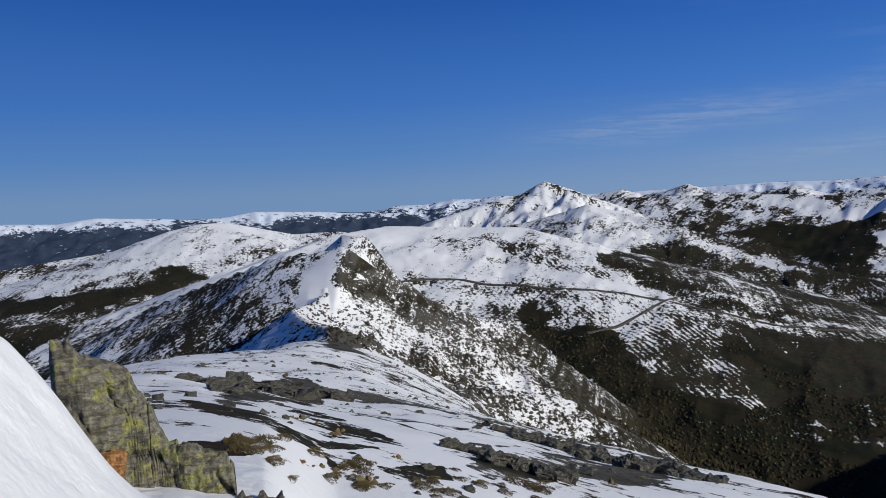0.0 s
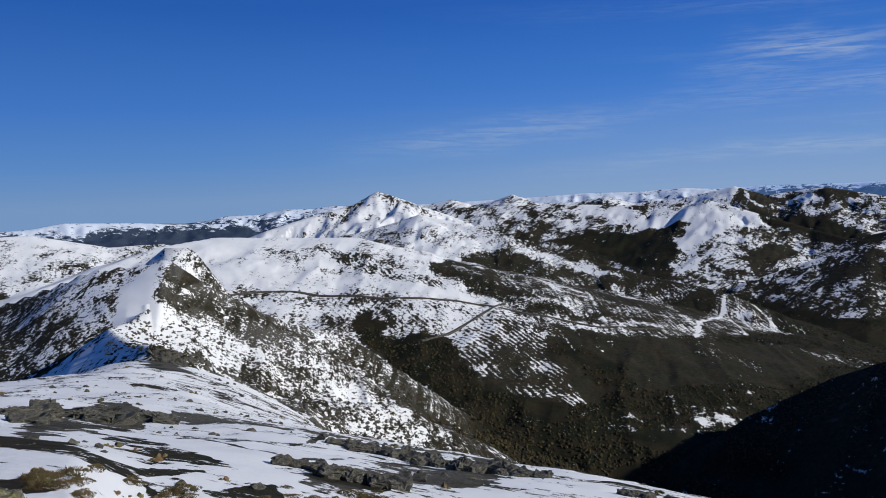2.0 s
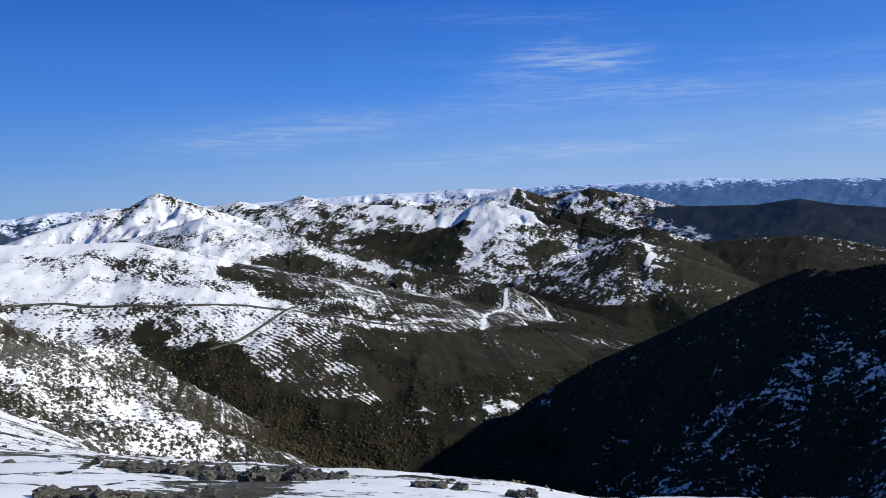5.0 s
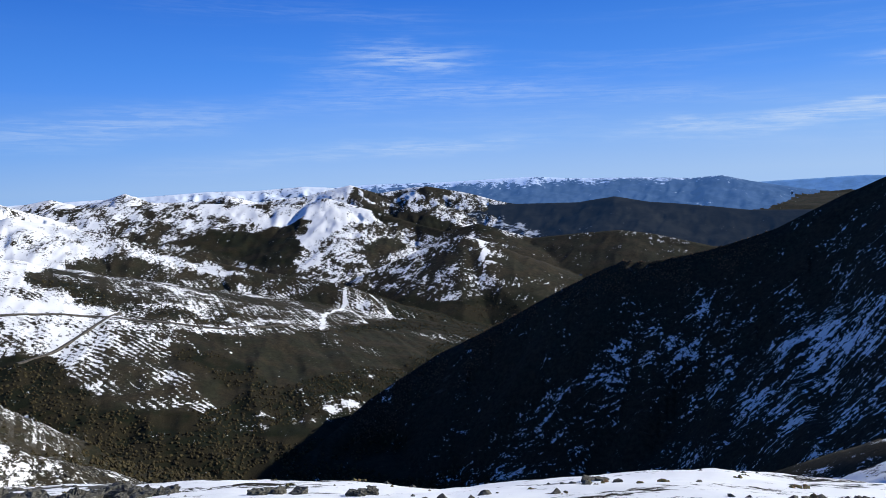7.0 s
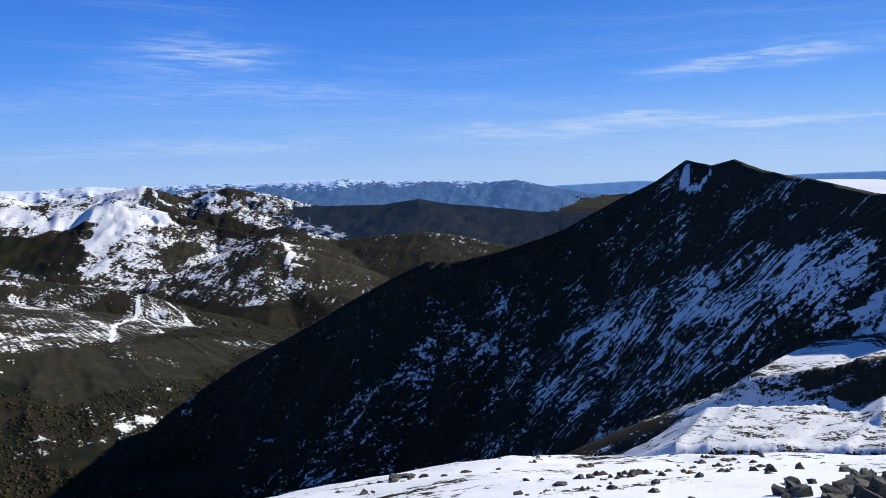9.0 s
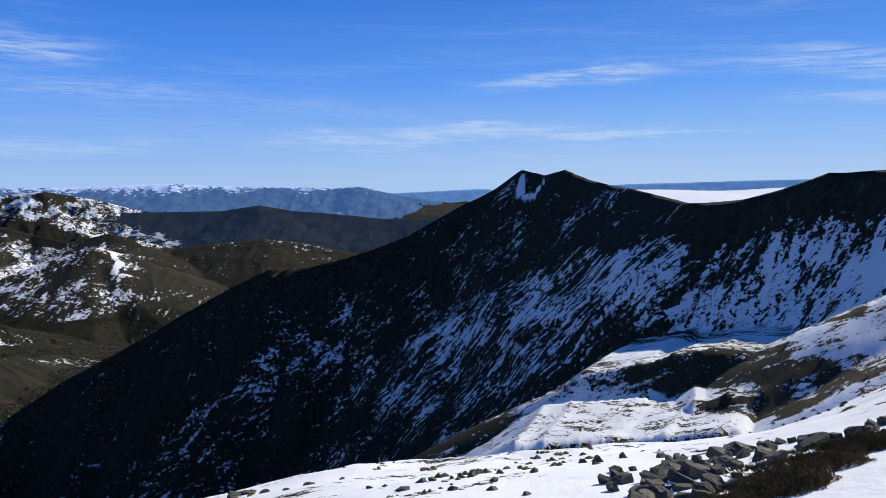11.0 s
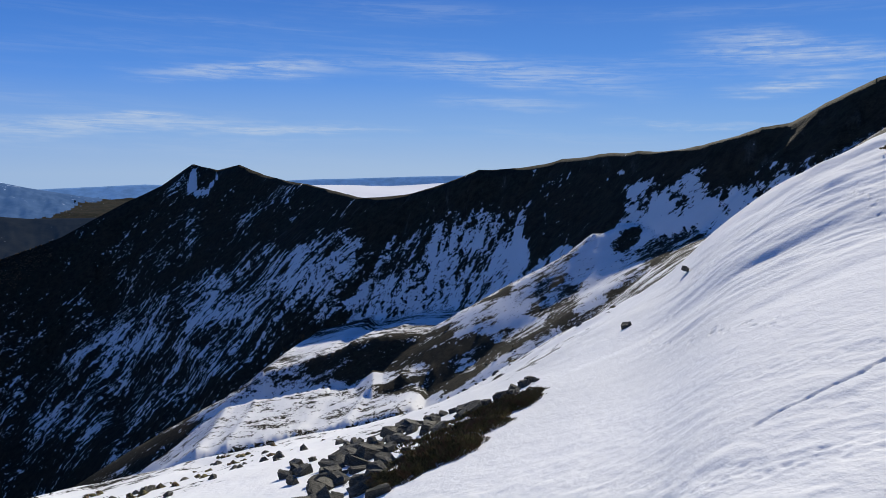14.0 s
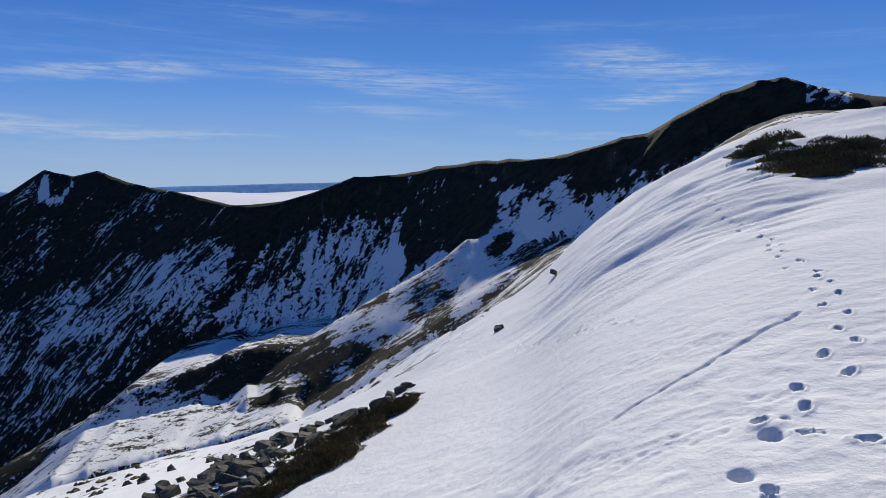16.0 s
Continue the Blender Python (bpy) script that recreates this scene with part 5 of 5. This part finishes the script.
def scatter(n, az0, az1, r0, r1, keep=None):
    az, r = rng.uniform(az0, az1, n), np.exp(rng.uniform(math.log(r0), math.log(r1), n))
    x, y = polar(az, r)
    h, which, _, _ = land_at(x, y)
    if keep is not None:
        m = keep(x, y, h, which, az, r)
        x, y, h, which = x[m], y[m], h[m], which[m]
    return x, y, h, which


OCTA = ((1, 0, 0), (-1, 0, 0), (0, 1, 0), (0, -1, 0), (0, 0, 1), (0.5, 0.5, 0.6), (-0.5, 0.4, 0.7), (-0.4, -0.5, 0.6), (0.5, -0.5, 0.5))
OCTA_FACES = ((0, 2, 5), (2, 1, 6), (1, 3, 7), (3, 0, 8), (5, 4, 8), (6, 4, 5), (7, 4, 6), (8, 4, 7), (0, 5, 8), (2, 6, 5), (1, 7, 6), (3, 8, 7))


def lump(item, verts, faces):
    x, y, z, s, tall = item
    n, a = len(verts), rng.uniform(0, 6.28)
    ca, sa = math.cos(a), math.sin(a)
    for u, v, w in OCTA:
        j = rng.uniform(0.65, 1.25)
        px, py = u * s * j, v * s * j * 0.8
        verts.append((x + px * ca - py * sa, y + px * sa + py * ca, z + (w * j - 0.12) * s * tall))
    faces += [tuple(n + k for k in f) for f in OCTA_FACES]


def tuft(item, verts, faces):
    """A cushion of three or four small domes."""
    x, y, z, s, tall = item
    for _ in range(4):
        a, d = rng.uniform(0, 6.28), s * rng.uniform(0.2, 0.9)
        lump((x + math.cos(a) * d, y + math.sin(a) * d, z, s * rng.uniform(0.3, 0.6), tall * 1.1), verts, faces)


def clear_of_snowfield(x, y, h, which, az, r):
    g = growth_at(x, y, h, which)
    return (which == 0) & ((r > 70) | (rng.uniform(0, 1, r.shape) < 0.3)) & (g[:, 0] < 0.95) & (r > 16) & (fbm(x, y, 9, 2, 301) > 0.12) & ~((az > 88) & (r < 60))


x, y, h, w = scatter(3600, -27, 108, 18, 330, clear_of_snowfield)
stuff("loose_stones", [(a, b, c, rng.uniform(0.05, 0.30) * (1 + math.hypot(a, b) / 90), rng.uniform(0.5, 0.9)) for a, b, c in zip(x, y, h)], lump, ROCK, "small grey stones poking out of the snow", "stones")
x, y, h, w = scatter(6000, -27, 108, 18, 330, lambda *q: clear_of_snowfield(*q) & (fbm(q[0], q[1], 5, 2, 311) > 0.05))
stuff("low_heath", [(a, b, c, rng.uniform(0.10, 0.34) * (1 + math.hypot(a, b) / 90), rng.uniform(0.5, 0.9)) for a, b, c in zip(x, y, h)], tuft, HEATHER, "low dark heath tufts in the thin snow", "heath")
spur = (NAMES.index("saddle_spur"), NAMES.index("pyramid_ridge"))
x, y, h, w = scatter(9000, -20, 16, 300, 760, lambda x, y, h, which, az, r: np.isin(which, spur) & (fbm(x, y, 40, 3, 321) > 0.02))
stuff("scree", [(a, b, c, rng.uniform(0.4, 2.0), rng.uniform(0.6, 1.1)) for a, b, c in zip(x, y, h)], lump, ROCK, "grey blocks strewn over the snowy spur", "stones")
x, y, h, w = scatter(11000, -26, 16, 300, 1000, lambda x, y, h, which, az, r: np.isin(which, spur) & (fbm(x, y, 30, 3, 331) > 0.0))
stuff("mountain_scrub", [(a, b, c, rng.uniform(0.7, 2.2), rng.uniform(0.5, 0.9)) for a, b, c in zip(x, y, h)], tuft, TREES, "dark scrub dotted over the snowy ridge", "scrub")


def wooded(x, y, h, which, az, r):
    g = growth_at(x, y, h, which)
    return (g[:, 2] > 0.5) & (which != 0) & (which != NAMES.index("rib_mountain")) & (fbm(x, y, 120, 3, 341) > -0.22)


x, y, h, w = scatter(52000, -4, 62, 560, 2600, wooded)
stuff("woodland", [(a, b, c, rng.uniform(1.3, 3.2), rng.uniform(0.8, 1.3)) for a, b, c in zip(x, y, h)], lump, TREES, "bare brown and dark green woodland filling the valley", "trees")

# ---------------------------------------------------------------- tracks across the far hill
DIRT, t_, b_ = material("frozen_dirt_track")
w_ = t_.nodes.new("ShaderNodeTexCoord").outputs["Object"]
link(t_, mixc(t_, ramp(t_, noisen(t_, w_, 0.25, 6.0, 0.7), 0.35, 0.65), (0.030, 0.026, 0.020), (0.11, 0.095, 0.075)), b_.inputs["Base Color"])
b_.inputs["Roughness"].default_value = 0.95


def track(way, wide, label):
    pts = []
    for (ax, ay), (bx, by) in zip(way[:-1], way[1:]):
        n = max(2, int(math.hypot(bx - ax, by - ay) / 8))
        pts += [(ax + (bx - ax) * k / n, ay + (by - ay) * k / n) for k in range(n)]
    pts = np.array(pts)
    pts[1:-1] = (pts[:-2] + 2 * pts[1:-1] + pts[2:]) / 4
    d = np.gradient(pts, axis=0)
    d /= np.linalg.norm(d, axis=1)[:, None]
    side = np.stack([-d[:, 1], d[:, 0]], 1)
    lanes = [pts + side * wide * k for k in (-0.75, -0.5, 0.0, 0.5, 0.75)]
    top = np.max([ground_z(l[:, 0], l[:, 1]) for l in lanes], axis=0)
    top = np.convolve(np.pad(top, 2, mode="edge"), np.ones(5) / 5, "valid") + 0.5
    verts, faces = [], []
    for k in range(len(pts)):
        for j, l in enumerate(lanes):
            verts.append((l[k, 0], l[k, 1], top[k] - (3.0 if j in (0, 4) else 0.0)))
    for k in range(len(pts) - 1):
        faces += [(k * 5 + j, k * 5 + j + 1, k * 5 + j + 6, k * 5 + j + 5) for j in range(4)]
    return tagged(new("track", mesh_of("track", verts, faces, DIRT)), label, "track", "", "structure")


track([(-150, 1330), (-40, 1395), (37, 1389), (219, 1337), (380, 1323), (434, 1289), (500, 1262), (573, 1240), (765, 1270)], 7.0, "dirt track cut across the snowy hillside")
track([(225, 1160), (283, 1195), (334, 1239), (397, 1309), (432, 1340)], 5.0, "side track climbing the snowy hillside")

# ---------------------------------------------------------------- the sea of cloud
CLOUD, t_, b_ = material("cloud_top")
b_.inputs["Base Color"].default_value = (0.9, 0.91, 0.93, 1)
b_.inputs["Roughness"].default_value = 1.0
b_.inputs["Specular IOR Level"].default_value = 0.0
ca, cr = np.meshgrid(np.arange(74, 103, 0.25), np.linspace(2300, 4860, 90))
kx, ky = polar(ca, cr)
kz = -82 + 16 * fbm(kx, ky, 420, 4, 401)
n_, m_ = ca.shape
id_ = np.arange(n_ * m_).reshape(n_, m_)
tagged(new("cloud_sea", mesh_of("cloud_sea", np.stack([kx, ky, kz], -1).reshape(-1, 3).tolist(), np.stack([id_[:-1, :-1], id_[:-1, 1:], id_[1:, 1:], id_[1:, :-1]], -1).reshape(-1, 4).tolist(), CLOUD, True)),
       "white sea of cloud filling the lowland behind the ridge", "cloud", "", "structure")


# ---------------------------------------------------------------- bare larches and brush on the mountain's foot
def twiggy(name, mat, rnd, start, length, levels, width, verts, faces):
    """Thin forking branches, each a tapered three-sided rod."""
    def limb(p, d, ln, w, depth):
        q = p + d * ln
        s = d.orthogonal().normalized() * w
        t = d.cross(s).normalized() * w
        n = len(verts)
        verts.extend([p + s, p - s * 0.5 + t * 0.87, p - s * 0.5 - t * 0.87, q + s * 0.5, q - s * 0.25 + t * 0.43, q - s * 0.25 - t * 0.43])
        faces.extend([(n, n + 1, n + 4, n + 3), (n + 1, n + 2, n + 5, n + 4), (n + 2, n, n + 3, n + 5)])
        if depth:
            for k in range(4):
                f = rnd.uniform(0.35, 1.0)
                nd = (d + Vector((rnd.gauss(0, 0.55), rnd.gauss(0, 0.55), rnd.gauss(0.15, 0.3)))).normalized()
                limb(p + d * ln * f, nd, ln * rnd.uniform(0.45, 0.7), w * 0.6, depth - 1)
    limb(start, Vector((0, 0, 1)), length, width, levels)


def bare_tree(seed):
    rnd = random.Random(seed)
    tree = new("bare_tree")
    tagged(tree, "leafless brown shrub-like tree at the shaded mountain's foot", "tree", "bare trees on the mountain foot")
    v, f = [], []
    for k in range(3):
        twiggy("trunk", BARK, rnd, Vector((rnd.uniform(-0.4, 0.4), rnd.uniform(-0.4, 0.4), -0.5)), rnd.uniform(1.8, 2.6), 0, 0.14, v, f)
    new("trunk", mesh_of("trunk", v, f, BARK)).parent = tree
    v, f = [], []
    for k in range(7):
        a = rnd.uniform(0, 6.28)
        twiggy("crown", BARK, rnd, Vector((0.5 * math.cos(a), 0.5 * math.sin(a), rnd.uniform(0.4, 1.2))), rnd.uniform(1.2, 2.0), 3, 0.09, v, f)
    new("crown", mesh_of("crown", v, f, BARK)).parent = tree
    return tree


random.seed(29)
models = [bare_tree(k) for k in range(3)]
spots = [(random.gauss(440, 9), random.gauss(128, 7)) for _ in range(14)] + [(random.gauss(445, 7), random.gauss(64, 10)) for _ in range(10)] + [(random.gauss(425, 5), random.gauss(150, 6)) for _ in range(6)]
for k, (x, y) in enumerate(spots):
    m = pose(x, y, float(ground_z(x, y)[0]), 0, 0, random.uniform(0, 360)) @ Matrix.Scale(random.uniform(0.7, 1.3), 4)
    if k < len(models):
        models[k].matrix_world = m
    else:
        copy_thing(models[k % len(models)], m)

tee = NAMES.index("shaded_mountain")
x, y, h, w = scatter(60000, 34, 66, 700, 1180, lambda x, y, h, which, az, r: (which == tee) & (ridge_field(x, y, *RIDGES["shaded_mountain"][:3])[1] < 30 + 60 * fbm(x, y, 50, 3, 351)))
stuff("brush", [(a, b, c, rng.uniform(0.7, 1.9), rng.uniform(0.7, 1.2)) for a, b, c in zip(x, y, h)][:5000], lump, BARK, "brown leafless brush along the mountain's lower crest", "brush")
